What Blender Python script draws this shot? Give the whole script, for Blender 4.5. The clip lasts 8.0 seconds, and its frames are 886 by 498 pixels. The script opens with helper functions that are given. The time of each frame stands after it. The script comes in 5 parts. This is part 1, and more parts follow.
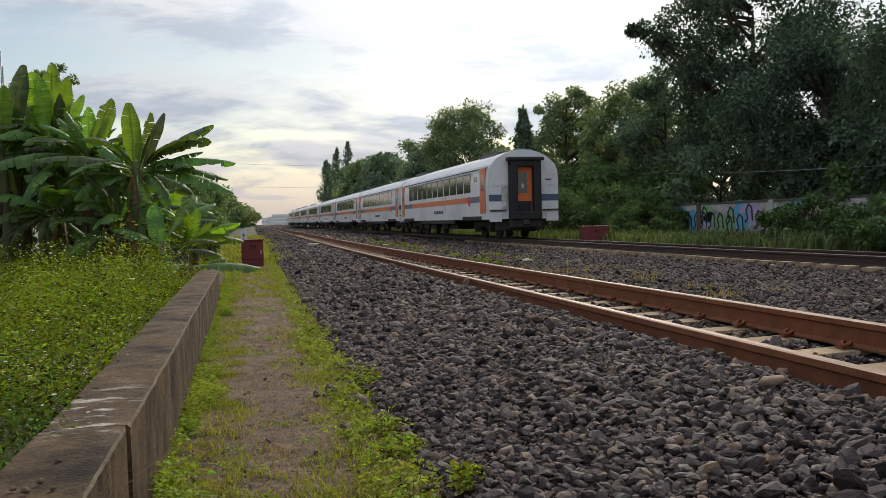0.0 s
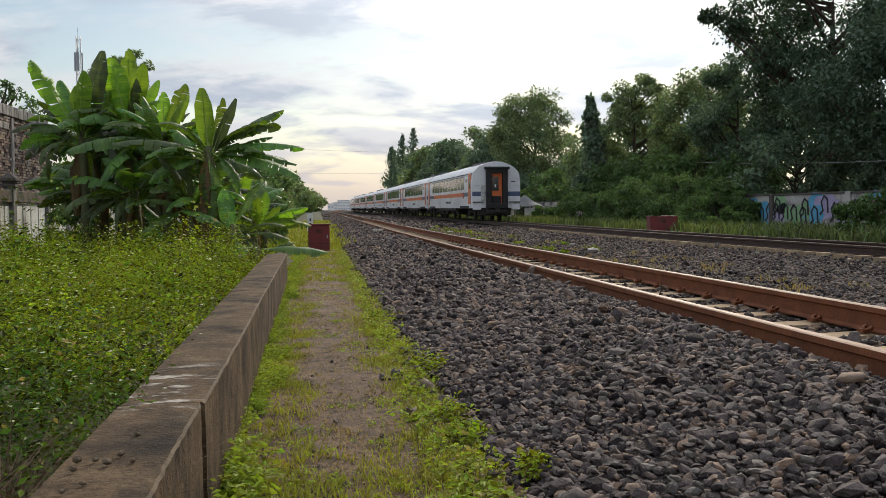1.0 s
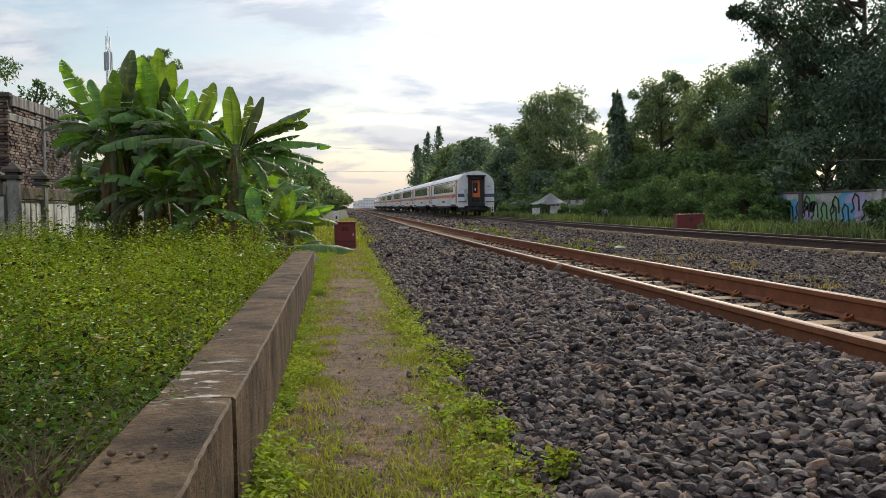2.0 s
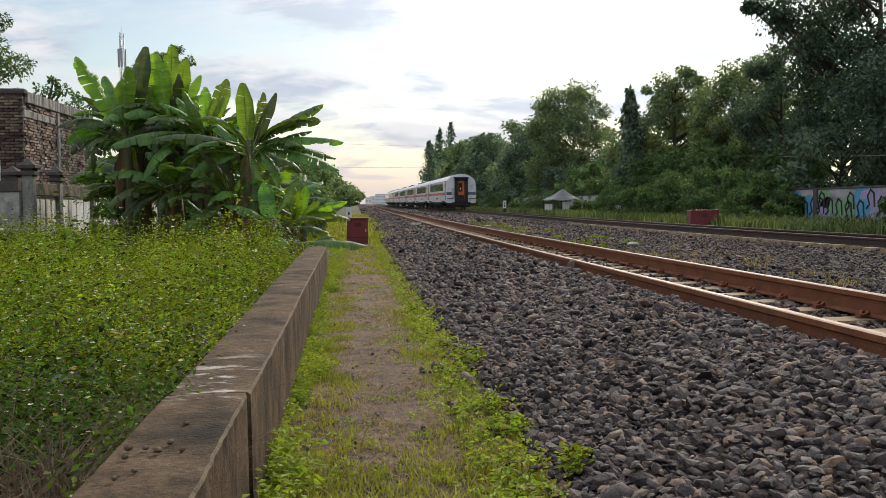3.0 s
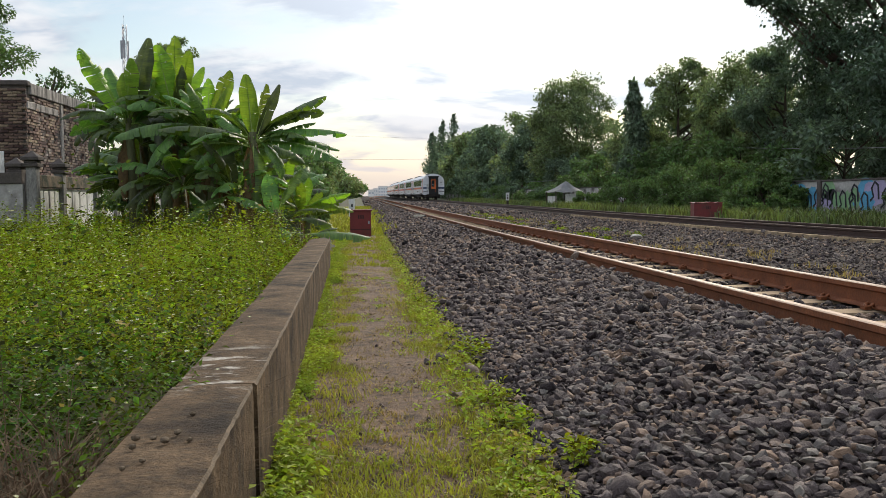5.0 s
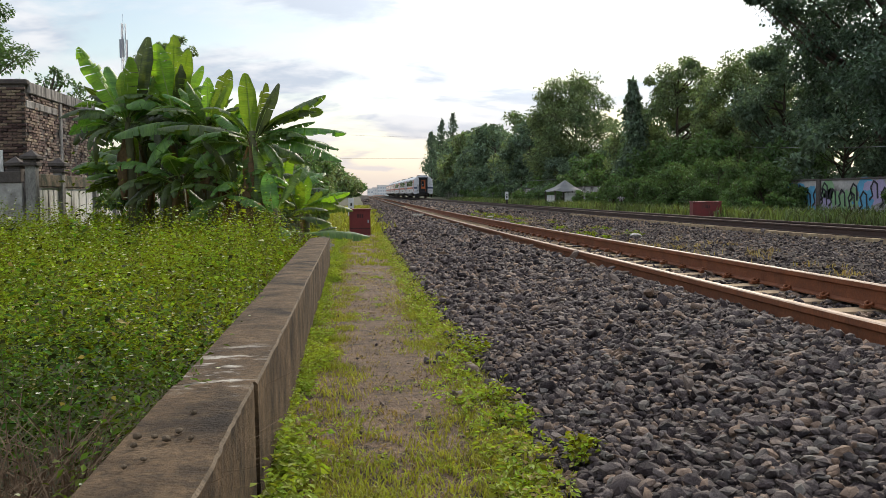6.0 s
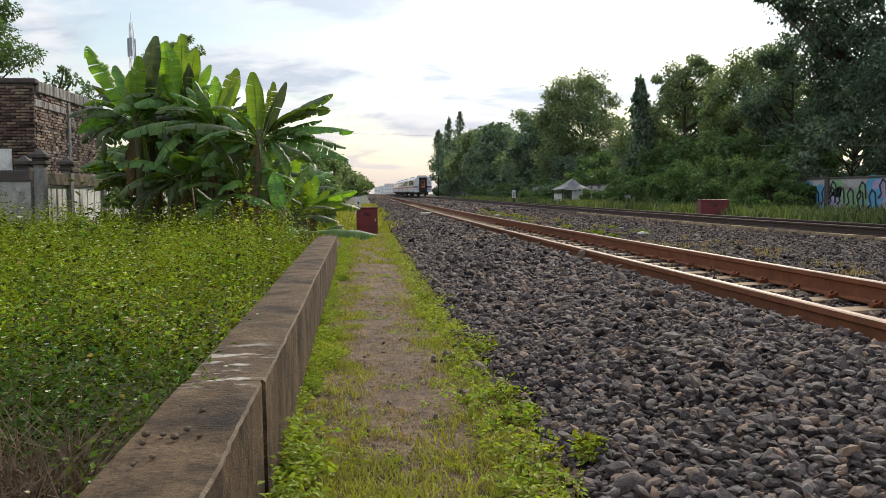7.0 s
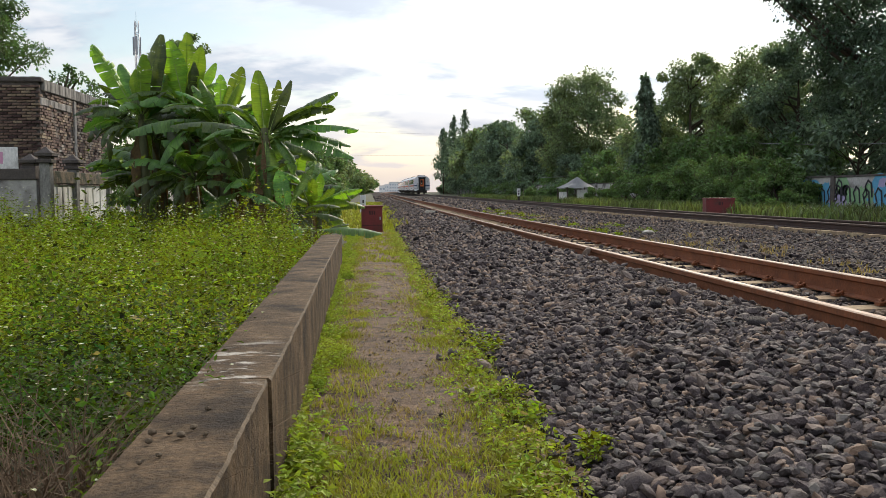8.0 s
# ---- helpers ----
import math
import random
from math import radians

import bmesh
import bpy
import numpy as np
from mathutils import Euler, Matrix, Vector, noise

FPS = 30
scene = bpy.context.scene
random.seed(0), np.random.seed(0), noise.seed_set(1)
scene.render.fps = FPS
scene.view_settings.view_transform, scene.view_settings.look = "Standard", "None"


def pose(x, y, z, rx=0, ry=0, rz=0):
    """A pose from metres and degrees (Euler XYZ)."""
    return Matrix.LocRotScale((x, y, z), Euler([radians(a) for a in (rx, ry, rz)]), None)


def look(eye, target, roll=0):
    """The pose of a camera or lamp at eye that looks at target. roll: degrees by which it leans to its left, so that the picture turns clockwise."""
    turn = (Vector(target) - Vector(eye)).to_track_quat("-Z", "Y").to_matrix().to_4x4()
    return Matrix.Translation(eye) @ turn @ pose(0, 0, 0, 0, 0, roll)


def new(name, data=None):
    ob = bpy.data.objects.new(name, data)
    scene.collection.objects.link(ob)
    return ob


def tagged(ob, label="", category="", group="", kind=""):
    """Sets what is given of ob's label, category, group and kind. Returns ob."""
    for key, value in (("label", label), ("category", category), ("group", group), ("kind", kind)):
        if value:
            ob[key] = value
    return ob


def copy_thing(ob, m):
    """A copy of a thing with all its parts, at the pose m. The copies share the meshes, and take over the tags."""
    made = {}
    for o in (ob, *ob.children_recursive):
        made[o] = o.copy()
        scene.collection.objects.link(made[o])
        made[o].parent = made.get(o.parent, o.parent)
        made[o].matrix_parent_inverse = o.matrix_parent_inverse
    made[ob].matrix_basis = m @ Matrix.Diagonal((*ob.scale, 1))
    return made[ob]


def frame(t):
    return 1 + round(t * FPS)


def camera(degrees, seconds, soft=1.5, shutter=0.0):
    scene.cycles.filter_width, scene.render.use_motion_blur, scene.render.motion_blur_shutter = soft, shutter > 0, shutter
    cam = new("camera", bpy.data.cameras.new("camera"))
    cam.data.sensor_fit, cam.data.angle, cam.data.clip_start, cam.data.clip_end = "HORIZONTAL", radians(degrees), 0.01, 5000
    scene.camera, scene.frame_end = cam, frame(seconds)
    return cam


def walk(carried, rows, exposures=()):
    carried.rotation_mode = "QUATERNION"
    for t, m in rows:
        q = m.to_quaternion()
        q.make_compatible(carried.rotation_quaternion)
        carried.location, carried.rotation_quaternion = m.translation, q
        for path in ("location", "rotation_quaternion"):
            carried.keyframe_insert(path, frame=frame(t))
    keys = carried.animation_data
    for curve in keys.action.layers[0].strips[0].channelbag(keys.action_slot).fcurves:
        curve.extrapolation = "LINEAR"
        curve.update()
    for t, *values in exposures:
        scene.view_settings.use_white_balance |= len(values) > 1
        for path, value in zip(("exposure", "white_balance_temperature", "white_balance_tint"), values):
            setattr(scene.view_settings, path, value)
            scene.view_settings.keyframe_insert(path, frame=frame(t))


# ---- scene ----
cam = camera(54.9, 8.0, soft=0.7)

# Camera: held by hand beside the line, panning a little to the left.
PATH = [
    (0.0, 0.063, -0.032, 1.056, 88.28, 1.29, -12.63),
    (0.1, 0.060, -0.028, 1.055, 88.09, 1.15, -11.75),
    (0.2, 0.057, -0.024, 1.053, 87.92, 1.02, -10.95),
    (0.3, 0.055, -0.021, 1.052, 87.78, 0.91, -10.29),
    (0.4, 0.053, -0.019, 1.051, 87.67, 0.83, -9.77),
    (0.5, 0.052, -0.017, 1.051, 87.58, 0.76, -9.34),
    (0.7, 0.047, -0.015, 1.050, 87.53, 0.56, -8.67),
    (1.0, 0.040, -0.013, 1.049, 87.50, 0.44, -8.34),
    (1.5, 0.030, -0.011, 1.047, 87.45, 0.36, -7.99),
    (1.7, 0.029, -0.010, 1.046, 87.42, 0.39, -7.36),
    (2.0, 0.027, -0.008, 1.045, 87.38, 0.42, -6.65),
    (3.5, 0.017, -0.003, 1.043, 86.94, 0.42, -5.72),
    (4.0, 0.015, 0.000, 1.041, 86.78, 0.41, -5.59),
    (4.5, 0.013, 0.000, 1.041, 86.66, 0.40, -5.61),
    (6.0, 0.004, 0.000, 1.039, 86.53, 0.39, -5.71),
    (6.5, 0.004, -0.003, 1.040, 86.49, 0.40, -5.51),
    (7.0, 0.003, -0.003, 1.040, 86.43, 0.40, -5.24),
    (7.5, 0.002, -0.003, 1.040, 86.37, 0.40, -5.14),
    (8.0, 0.000, 0.000, 1.040, 86.32, 0.40, -4.92),
]
# the clip brightens a little as the bright sky leaves the view
walk(cam, [(t, pose(x, y, z, rx, ry, rz)) for t, x, y, z, rx, ry, rz in PATH], exposures=[(0.0, -0.87), (1.0, -0.74), (2.0, -0.65), (3.5, -0.56), (6.0, -0.49), (8.0, -0.47)])

# ---- light: low hazy sun ahead and to the right, thin cloud over a pale sky ----
SUN_AZ, SUN_EL = 24.0, 30.0


def node_tree(owner):
    owner.use_nodes = True
    owner.node_tree.nodes.clear()
    return owner.node_tree.nodes, owner.node_tree.links


def make_world():
    world = bpy.data.worlds.new("sky")
    scene.world = world
    n, k = node_tree(world)
    out = n.new("ShaderNodeOutputWorld")
    sky = n.new("ShaderNodeTexSky")
    sky.sky_type, sky.sun_disc = "NISHITA", False
    sky.sun_elevation, sky.sun_rotation = radians(SUN_EL), radians(SUN_AZ)
    sky.dust_density, sky.air_density = 1.0, 1.2
    blue = n.new("ShaderNodeBackground")
    blue.inputs["Strength"].default_value = 0.17
    k.new(sky.outputs[0], blue.inputs["Color"])
    tc = n.new("ShaderNodeTexCoord")
    split = n.new("ShaderNodeSeparateXYZ")
    k.new(tc.outputs["Generated"], split.inputs[0])

    def m(op, a, b=None, c=None):
        q = n.new("ShaderNodeMath")
        q.operation = op
        for i, v in enumerate((a, b, c)):
            if v is None:
                continue
            if isinstance(v, (int, float)):
                q.inputs[i].default_value = v
            else:
                k.new(v, q.inputs[i])
        return q.outputs[0]

    zz = m("MAXIMUM", split.outputs[2], 0.0)
    lift = m("ADD", zz, 0.28)
    flat = n.new("ShaderNodeCombineXYZ")
    k.new(m("DIVIDE", split.outputs[0], lift), flat.inputs[0])
    k.new(m("DIVIDE", split.outputs[1], lift), flat.inputs[1])

    def cloud(scale, detail, lo, hi, stretch, seed):
        mp = n.new("ShaderNodeMapping")
        mp.inputs["Scale"].default_value = (scale * stretch, scale, 1)
        mp.inputs["Location"].default_value = (seed, seed * 0.7, 0)
        mp.inputs["Rotation"].default_value = (0, 0, radians(35))
        k.new(flat.outputs[0], mp.inputs[0])
        tx = n.new("ShaderNodeTexNoise")
        tx.inputs["Scale"].default_value, tx.inputs["Detail"].default_value = 1.0, detail
        tx.inputs["Roughness"].default_value, tx.inputs["Distortion"].default_value = 0.58, 0.3
        k.new(mp.outputs[0], tx.inputs["Vector"])
        r = n.new("ShaderNodeMapRange")
        r.interpolation_type = "SMOOTHSTEP"
        r.inputs[1].default_value, r.inputs[2].default_value = lo, hi
        k.new(tx.outputs[0], r.inputs[0])
        return r.outputs[0]

    soft = cloud(3.2, 9, 0.38, 0.58, 0.6, 3.1)
    grey = cloud(5.2, 9, 0.43, 0.60, 0.6, 8.4)
    # brightness of the cloud: greater towards the veiled sun
    sun = Vector((math.sin(radians(SUN_AZ)) * math.cos(radians(SUN_EL)), math.cos(radians(SUN_AZ)) * math.cos(radians(SUN_EL)), math.sin(radians(SUN_EL))))
    dot = n.new("ShaderNodeVectorMath")
    dot.operation = "DOT_PRODUCT"
    k.new(tc.outputs["Generated"], dot.inputs[0])
    dot.inputs[1].default_value = sun
    near_sun = m("POWER", m("MAXIMUM", dot.outputs["Value"], 0.0), 16.0)
    shade = n.new("ShaderNodeMix")
    shade.data_type = "RGBA"
    shade.inputs["A"].default_value, shade.inputs["B"].default_value = (1.0, 1.02, 1.06, 1), (0.66, 0.74, 0.86, 1)
    k.new(m("MULTIPLY", grey, m("SUBTRACT", 1.0, m("MINIMUM", near_sun, 0.9))), shade.inputs["Factor"])
    warm = n.new("ShaderNodeMix")
    warm.data_type = "RGBA"
    warm.inputs["B"].default_value = (1.0, 0.88, 0.82, 1)
    k.new(shade.outputs["Result"], warm.inputs["A"])
    fade = n.new("ShaderNodeMapRange")
    fade.interpolation_type = "SMOOTHSTEP"
    for i, v in enumerate((0.0, 0.12, 0.95, 0.0), 1):
        fade.inputs[i].default_value = v
    k.new(split.outputs[2], fade.inputs[0])
    k.new(fade.outputs[0], warm.inputs["Factor"])
    veil = n.new("ShaderNodeBackground")
    k.new(warm.outputs["Result"], veil.inputs["Color"])
    # thin cloud is brighter overhead than towards the horizon
    k.new(m("MULTIPLY", m("MULTIPLY_ADD", near_sun, 1.6, 1.10), m("MULTIPLY_ADD", zz, 0.9, 1.0)), veil.inputs["Strength"])
    mix = n.new("ShaderNodeMixShader")
    k.new(m("MAXIMUM", m("MAXIMUM", soft, near_sun), fade.outputs[0]), mix.inputs[0])
    k.new(blue.outputs[0], mix.inputs[1])
    k.new(veil.outputs[0], mix.inputs[2])
    k.new(mix.outputs[0], out.inputs[0])


make_world()
lamp = bpy.data.lights.new("sun", "SUN")
lamp.energy, lamp.angle, lamp.color = 4.6, radians(9), (1.0, 0.89, 0.72)
sun_ob = new("sun", lamp)
sun_ob.matrix_world = look((math.sin(radians(SUN_AZ)) * 60, math.cos(radians(SUN_AZ)) * 60, 60 * math.tan(radians(SUN_EL))), (0, 0, 0))


# ---- materials ----
def mat(name, a, b, scale=6.0, rough=0.8, bump=0.3, fine=0.35, metal=0.0, through_light=0.0, per_island=0.0, per_object=0.0, glow=(1.5, 1.55, 0.55), spec=0.4, stain=None, stain_scale=1.2, stain_lo=0.52, stain_hi=0.68, bump_scale=None, stretch=(1, 1, 1), patch=None, odd=None):
    """A surface of two mixed tones with grain, stains, relief and leaf-like translucence."""
    ma = bpy.data.materials.new(name)
    n, k = node_tree(ma)
    out, bs = n.new("ShaderNodeOutputMaterial"), n.new("ShaderNodeBsdfPrincipled")
    tc, mp = n.new("ShaderNodeTexCoord"), n.new("ShaderNodeMapping")
    mp.inputs["Scale"].default_value = stretch
    k.new(tc.outputs["Object"], mp.inputs[0])

    def tex(s, d=5):
        t = n.new("ShaderNodeTexNoise")
        t.inputs["Scale"].default_value, t.inputs["Detail"].default_value = s, d
        t.inputs["Roughness"].default_value = 0.62
        k.new(mp.outputs[0], t.inputs["Vector"])
        return t.outputs[0]

    def ramp(v, lo, hi, a0=0.0, b0=1.0):
        r = n.new("ShaderNodeMapRange")
        for i, q in enumerate((lo, hi, a0, b0), 1):
            r.inputs[i].default_value = q
        k.new(v, r.inputs[0])
        return r.outputs[0]

    def blend(f, x, y, how="MIX"):
        q = n.new("ShaderNodeMix")
        q.data_type, q.blend_type = "RGBA", how
        for sock, v in (("Factor", f), ("A", x), ("B", y)):
            if isinstance(v, (int, float)):
                q.inputs[sock].default_value = v
            elif isinstance(v, tuple):
                q.inputs[sock].default_value = (*v, 1) if len(v) == 3 else v
            else:
                k.new(v, q.inputs[sock])
        return q.outputs["Result"]

    big, small = tex(scale), tex(scale * 9, 4)
    col = blend(ramp(big, 0.32, 0.68), a, b)
    grain = n.new("ShaderNodeCombineColor")
    g = ramp(small, 0.25, 0.75, 1 - fine, 1 + fine)
    for i in range(3):
        k.new(g, grain.inputs[i])
    col = blend(1.0, col, grain.outputs[0], "MULTIPLY")
    if stain:
        col = blend(ramp(tex(stain_scale, 6), stain_lo, stain_hi), col, stain)
    if patch:
        # a local crust: its colour, its centre, its half-sizes
        shift, size = n.new("ShaderNodeVectorMath"), n.new("ShaderNodeVectorMath")
        shift.operation, size.operation = "SUBTRACT", "DIVIDE"
        k.new(tc.outputs["Object"], shift.inputs[0])
        shift.inputs[1].default_value, size.inputs[1].default_value = patch[1], patch[2]
        k.new(shift.outputs[0], size.inputs[0])
        far_off = n.new("ShaderNodeVectorMath")
        far_off.operation = "LENGTH"
        k.new(size.outputs[0], far_off.inputs[0])
        crumbs = n.new("ShaderNodeTexNoise")
        crumbs.inputs["Scale"].default_value, crumbs.inputs["Detail"].default_value, crumbs.inputs["Roughness"].default_value = 6.0, 8, 0.68
        flat = n.new("ShaderNodeMapping")
        flat.inputs["Scale"].default_value = (1.0, 2.2, 1)
        k.new(tc.outputs["Object"], flat.inputs[0])
        k.new(flat.outputs[0], crumbs.inputs["Vector"])
        both = n.new("ShaderNodeMath")
        both.operation = "MULTIPLY"
        k.new(ramp(far_off.outputs["Value"], 1.0, 0.5), both.inputs[0])
        k.new(ramp(crumbs.outputs[0], 0.53, 0.62), both.inputs[1])
        col = blend(both.outputs[0], col, patch[0])
    for amount, node, sock in ((per_island, "ShaderNodeNewGeometry", "Random Per Island"), (per_object, "ShaderNodeObjectInfo", "Random")):
        if amount:
            src = n.new(node)
            hs = n.new("ShaderNodeHueSaturation")
            k.new(ramp(src.outputs[sock], 0, 1, 1 - amount, 1 + amount), hs.inputs["Value"])
            k.new(ramp(src.outputs[sock], 0, 1, 0.5 - amount * 0.05, 0.5 + amount * 0.05), hs.inputs["Hue"])
            k.new(col, hs.inputs["Color"])
            col = hs.outputs[0]
    if odd:
        # a few pieces of another rock
        src = n.new("ShaderNodeNewGeometry")
        col = blend(ramp(src.outputs["Random Per Island"], 0.72, 0.95, 0.0, 0.85), col, odd)
    k.new(col, bs.inputs["Base Color"])
    k.new(ramp(small, 0.2, 0.8, max(rough - 0.12, 0.02), min(rough + 0.1, 1)), bs.inputs["Roughness"])
    bs.inputs["Metallic"].default_value = metal
    bs.inputs["Specular IOR Level"].default_value = spec
    if bump:
        bp = n.new("ShaderNodeBump")
        bp.inputs["Strength"].default_value, bp.inputs["Distance"].default_value = bump, 0.02
        k.new(tex(bump_scale, 6) if bump_scale else small, bp.inputs["Height"])
        k.new(bp.outputs[0], bs.inputs["Normal"])
    top = bs.outputs[0]
    if through_light:
        tr, mx = n.new("ShaderNodeBsdfTranslucent"), n.new("ShaderNodeMixShader")
        k.new(blend(1.0, col, glow, "MULTIPLY"), tr.inputs[0])
        mx.inputs[0].default_value = through_light
        k.new(top, mx.inputs[1])
        k.new(tr.outputs[0], mx.inputs[2])
        top = mx.outputs[0]
    k.new(top, out.inputs[0])
    return ma


M_STONE = mat("ballast_stone", (0.066, 0.050, 0.047), (0.152, 0.121, 0.114), 14, 0.8, 0.6, 0.45, per_island=0.85, spec=0.25, odd=(0.26, 0.17, 0.115))
M_STONE_ONE = mat("loose_stone", (0.08, 0.068, 0.063), (0.15, 0.125, 0.11), 14, 0.85, 0.4, 0.3, per_object=0.6)
# bed colour is darkened to paint the shade in gaps between stones
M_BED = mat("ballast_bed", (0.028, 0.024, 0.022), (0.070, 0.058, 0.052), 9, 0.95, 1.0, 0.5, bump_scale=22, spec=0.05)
M_SOIL = mat("soil", (0.06, 0.05, 0.03), (0.05, 0.065, 0.02), 0.6, 0.95, 0.6, 0.4)
M_PATH = mat("trodden_earth", (0.215, 0.140, 0.088), (0.100, 0.066, 0.042), 3.0, 0.95, 1.0, 0.75, stain=(0.062, 0.045, 0.030), stain_scale=7.0, stain_lo=0.54, stain_hi=0.64, bump_scale=80)
M_GRASS = mat("grass_blade", (0.335, 0.315, 0.055), (0.215, 0.240, 0.042), 1.2, 0.6, 0, 0.2, through_light=0.3, per_island=0.4, spec=0.15)
M_DRY = mat("dry_grass", (0.40, 0.29, 0.13), (0.28, 0.21, 0.075), 1.2, 0.8, 0, 0.2, through_light=0.25, per_island=0.3)
M_WEED = mat("weed_leaf", (0.295, 0.315, 0.028), (0.095, 0.145, 0.016), 0.9, 0.6, 0, 0.2, through_light=0.33, per_island=0.85, spec=0.06)
# darker copy of the weed leaf: the near patch's shade is in its colour
M_WEED_SHADED = mat("weed_leaf_painted_shade", (0.150, 0.195, 0.022), (0.040, 0.075, 0.012), 0.9, 0.6, 0, 0.2, through_light=0.28, per_island=0.9, spec=0.08)
M_CREEP = mat("creeping_leaf", (0.34, 0.38, 0.06), (0.20, 0.27, 0.04), 1.5, 0.6, 0, 0.2, through_light=0.35, per_island=0.5, spec=0.12)
M_TWIG = mat("dead_twig", (0.20, 0.13, 0.075), (0.12, 0.08, 0.05), 3, 0.9, 0, 0.2)
# mango leaf colour is darkened to carry the shade on these trees
M_LEAF_D = mat("shaded_mango_foliage", (0.095, 0.140, 0.090), (0.058, 0.095, 0.062), 0.5, 0.5, 0, 0.25, through_light=0.24, per_island=0.55, glow=(1.25, 1.4, 0.75))
M_RANK = mat("rank_grass", (0.165, 0.190, 0.075), (0.085, 0.125, 0.048), 0.5, 0.6, 0, 0.2, through_light=0.3, per_island=0.6)
M_POST = mat("grimy_post", (0.33, 0.32, 0.30), (0.15, 0.14, 0.13), 4, 0.9, 0.4, 0.4, stain=(0.045, 0.042, 0.038), stain_scale=2.4, stain_lo=0.46, stain_hi=0.60, stretch=(1, 1, 0.4))
M_WEED_STEM = mat("weed_stem", (0.16, 0.17, 0.05), (0.20, 0.16, 0.08), 3, 0.8, 0, 0.2)
M_FLOWER = mat("weed_flower", (0.75, 0.75, 0.68), (0.65, 0.66, 0.50), 5, 0.8, 0, 0.1, through_light=0.2)
M_CONC = mat("old_concrete", (0.150, 0.100, 0.057), (0.052, 0.033, 0.018), 5.0, 0.92, 0.6, 0.55, stain=(0.022, 0.015, 0.010), stain_scale=3.6, stain_lo=0.48, stain_hi=0.68, stretch=(1, 1, 0.8), spec=0.2, bump_scale=70, patch=((0.50, 0.46, 0.40), (-0.45, 2.95, 0.47), (0.19, 0.55, 0.05)))
M_CHIP = mat("chipped_edge", (0.17, 0.125, 0.08), (0.07, 0.05, 0.03), 9, 0.95, 0.5, 0.5)
M_LIME = mat("lime_smear", (0.55, 0.52, 0.46), (0.36, 0.32, 0.27), 12, 0.95, 0.4, 0.35)
M_RUST = mat("rusty_rail", (0.26, 0.092, 0.038), (0.16, 0.058, 0.027), 5, 0.75, 0.3, 0.3, metal=0.15)
M_SHINE = mat("polished_railhead", (0.20, 0.105, 0.062), (0.13, 0.070, 0.042), 4, 0.6, 0.05, 0.2, metal=0.1, spec=0.25, stretch=(1, 0.1, 1))
M_SHINE2 = mat("dull_railhead", (0.10, 0.075, 0.062), (0.07, 0.052, 0.045), 4, 0.75, 0.05, 0.15, spec=0.1, stretch=(1, 0.1, 1))
M_RUST2 = mat("dark_rail", (0.075, 0.042, 0.034), (0.05, 0.032, 0.028), 5, 0.7, 0.3, 0.3, metal=0.2)
M_SLEEPER = mat("sleeper_concrete", (0.42, 0.315, 0.205), (0.29, 0.215, 0.135), 4, 0.95, 0.3, 0.25, per_object=0.15, spec=0.1)
M_WHITE = mat("train_white", (0.80, 0.80, 0.83), (0.72, 0.72, 0.75), 0.6, 0.35, 0, 0.05, spec=0.5, stain=(0.60, 0.59, 0.58), stain_scale=0.5)
M_ROOF = mat("train_roof", (0.68, 0.68, 0.70), (0.56, 0.56, 0.58), 1.0, 0.4, 0, 0.1)
M_ROOFUNIT = mat("roof_unit_grey", (0.17, 0.17, 0.18), (0.10, 0.10, 0.11), 2.0, 0.6, 0, 0.3)
M_ORANGE = mat("train_orange", (0.74, 0.175, 0.045), (0.66, 0.15, 0.04), 1.0, 0.4, 0, 0.08)
M_BLUE = mat("train_slate", (0.09, 0.12, 0.20), (0.08, 0.10, 0.17), 1.0, 0.4, 0, 0.05)
M_BLACK = mat("train_rubber", (0.018, 0.018, 0.02), (0.03, 0.028, 0.028), 3, 0.7, 0.2, 0.2)
M_UNDER = mat("underframe_grime", (0.035, 0.03, 0.028), (0.06, 0.05, 0.045), 3, 0.85, 0.2, 0.3)
M_GLASS = mat("tinted_glass", (0.02, 0.024, 0.028), (0.03, 0.034, 0.036), 1, 0.06, 0, 0.05, spec=0.9)
M_REDDOT = mat("signal_red", (0.55, 0.02, 0.03), (0.5, 0.02, 0.03), 1, 0.4, 0, 0.05)
M_BANANA = mat("banana_leaf", (0.125, 0.205, 0.040), (0.055, 0.110, 0.026), 1.3, 0.42, 0.4, 0.4, through_light=0.40, per_object=0.65, spec=0.55, stretch=(0.6, 5.0, 0.6))
# lighter leaf for young plants, also painted backlight on upright blades
M_YOUNG_BACKLIT = mat("young_and_backlit_leaf", (0.20, 0.29, 0.035), (0.11, 0.20, 0.028), 1.3, 0.45, 0.3, 0.3, through_light=0.45, per_object=0.4, spec=0.25, stretch=(0.6, 5.0, 0.6))
M_RIB = mat("banana_midrib", (0.30, 0.38, 0.10), (0.22, 0.32, 0.07), 2, 0.5, 0, 0.1)
M_STEM = mat("banana_stem", (0.10, 0.11, 0.04), (0.055, 0.045, 0.028), 2.5, 0.7, 0.4, 0.3, stretch=(1, 1, 0.25))
M_DEAD = mat("dead_banana_leaf", (0.17, 0.11, 0.05), (0.09, 0.055, 0.028), 2.5, 0.9, 0.3, 0.3, through_light=0.15)
# both tree foliages are lifted in colour to stand in for haze
M_LEAF_A = mat("hazed_dark_foliage", (0.180, 0.240, 0.165), (0.120, 0.175, 0.128), 0.5, 0.55, 0, 0.25, through_light=0.28, per_island=0.5, spec=0.3, glow=(1.3, 1.4, 0.75))
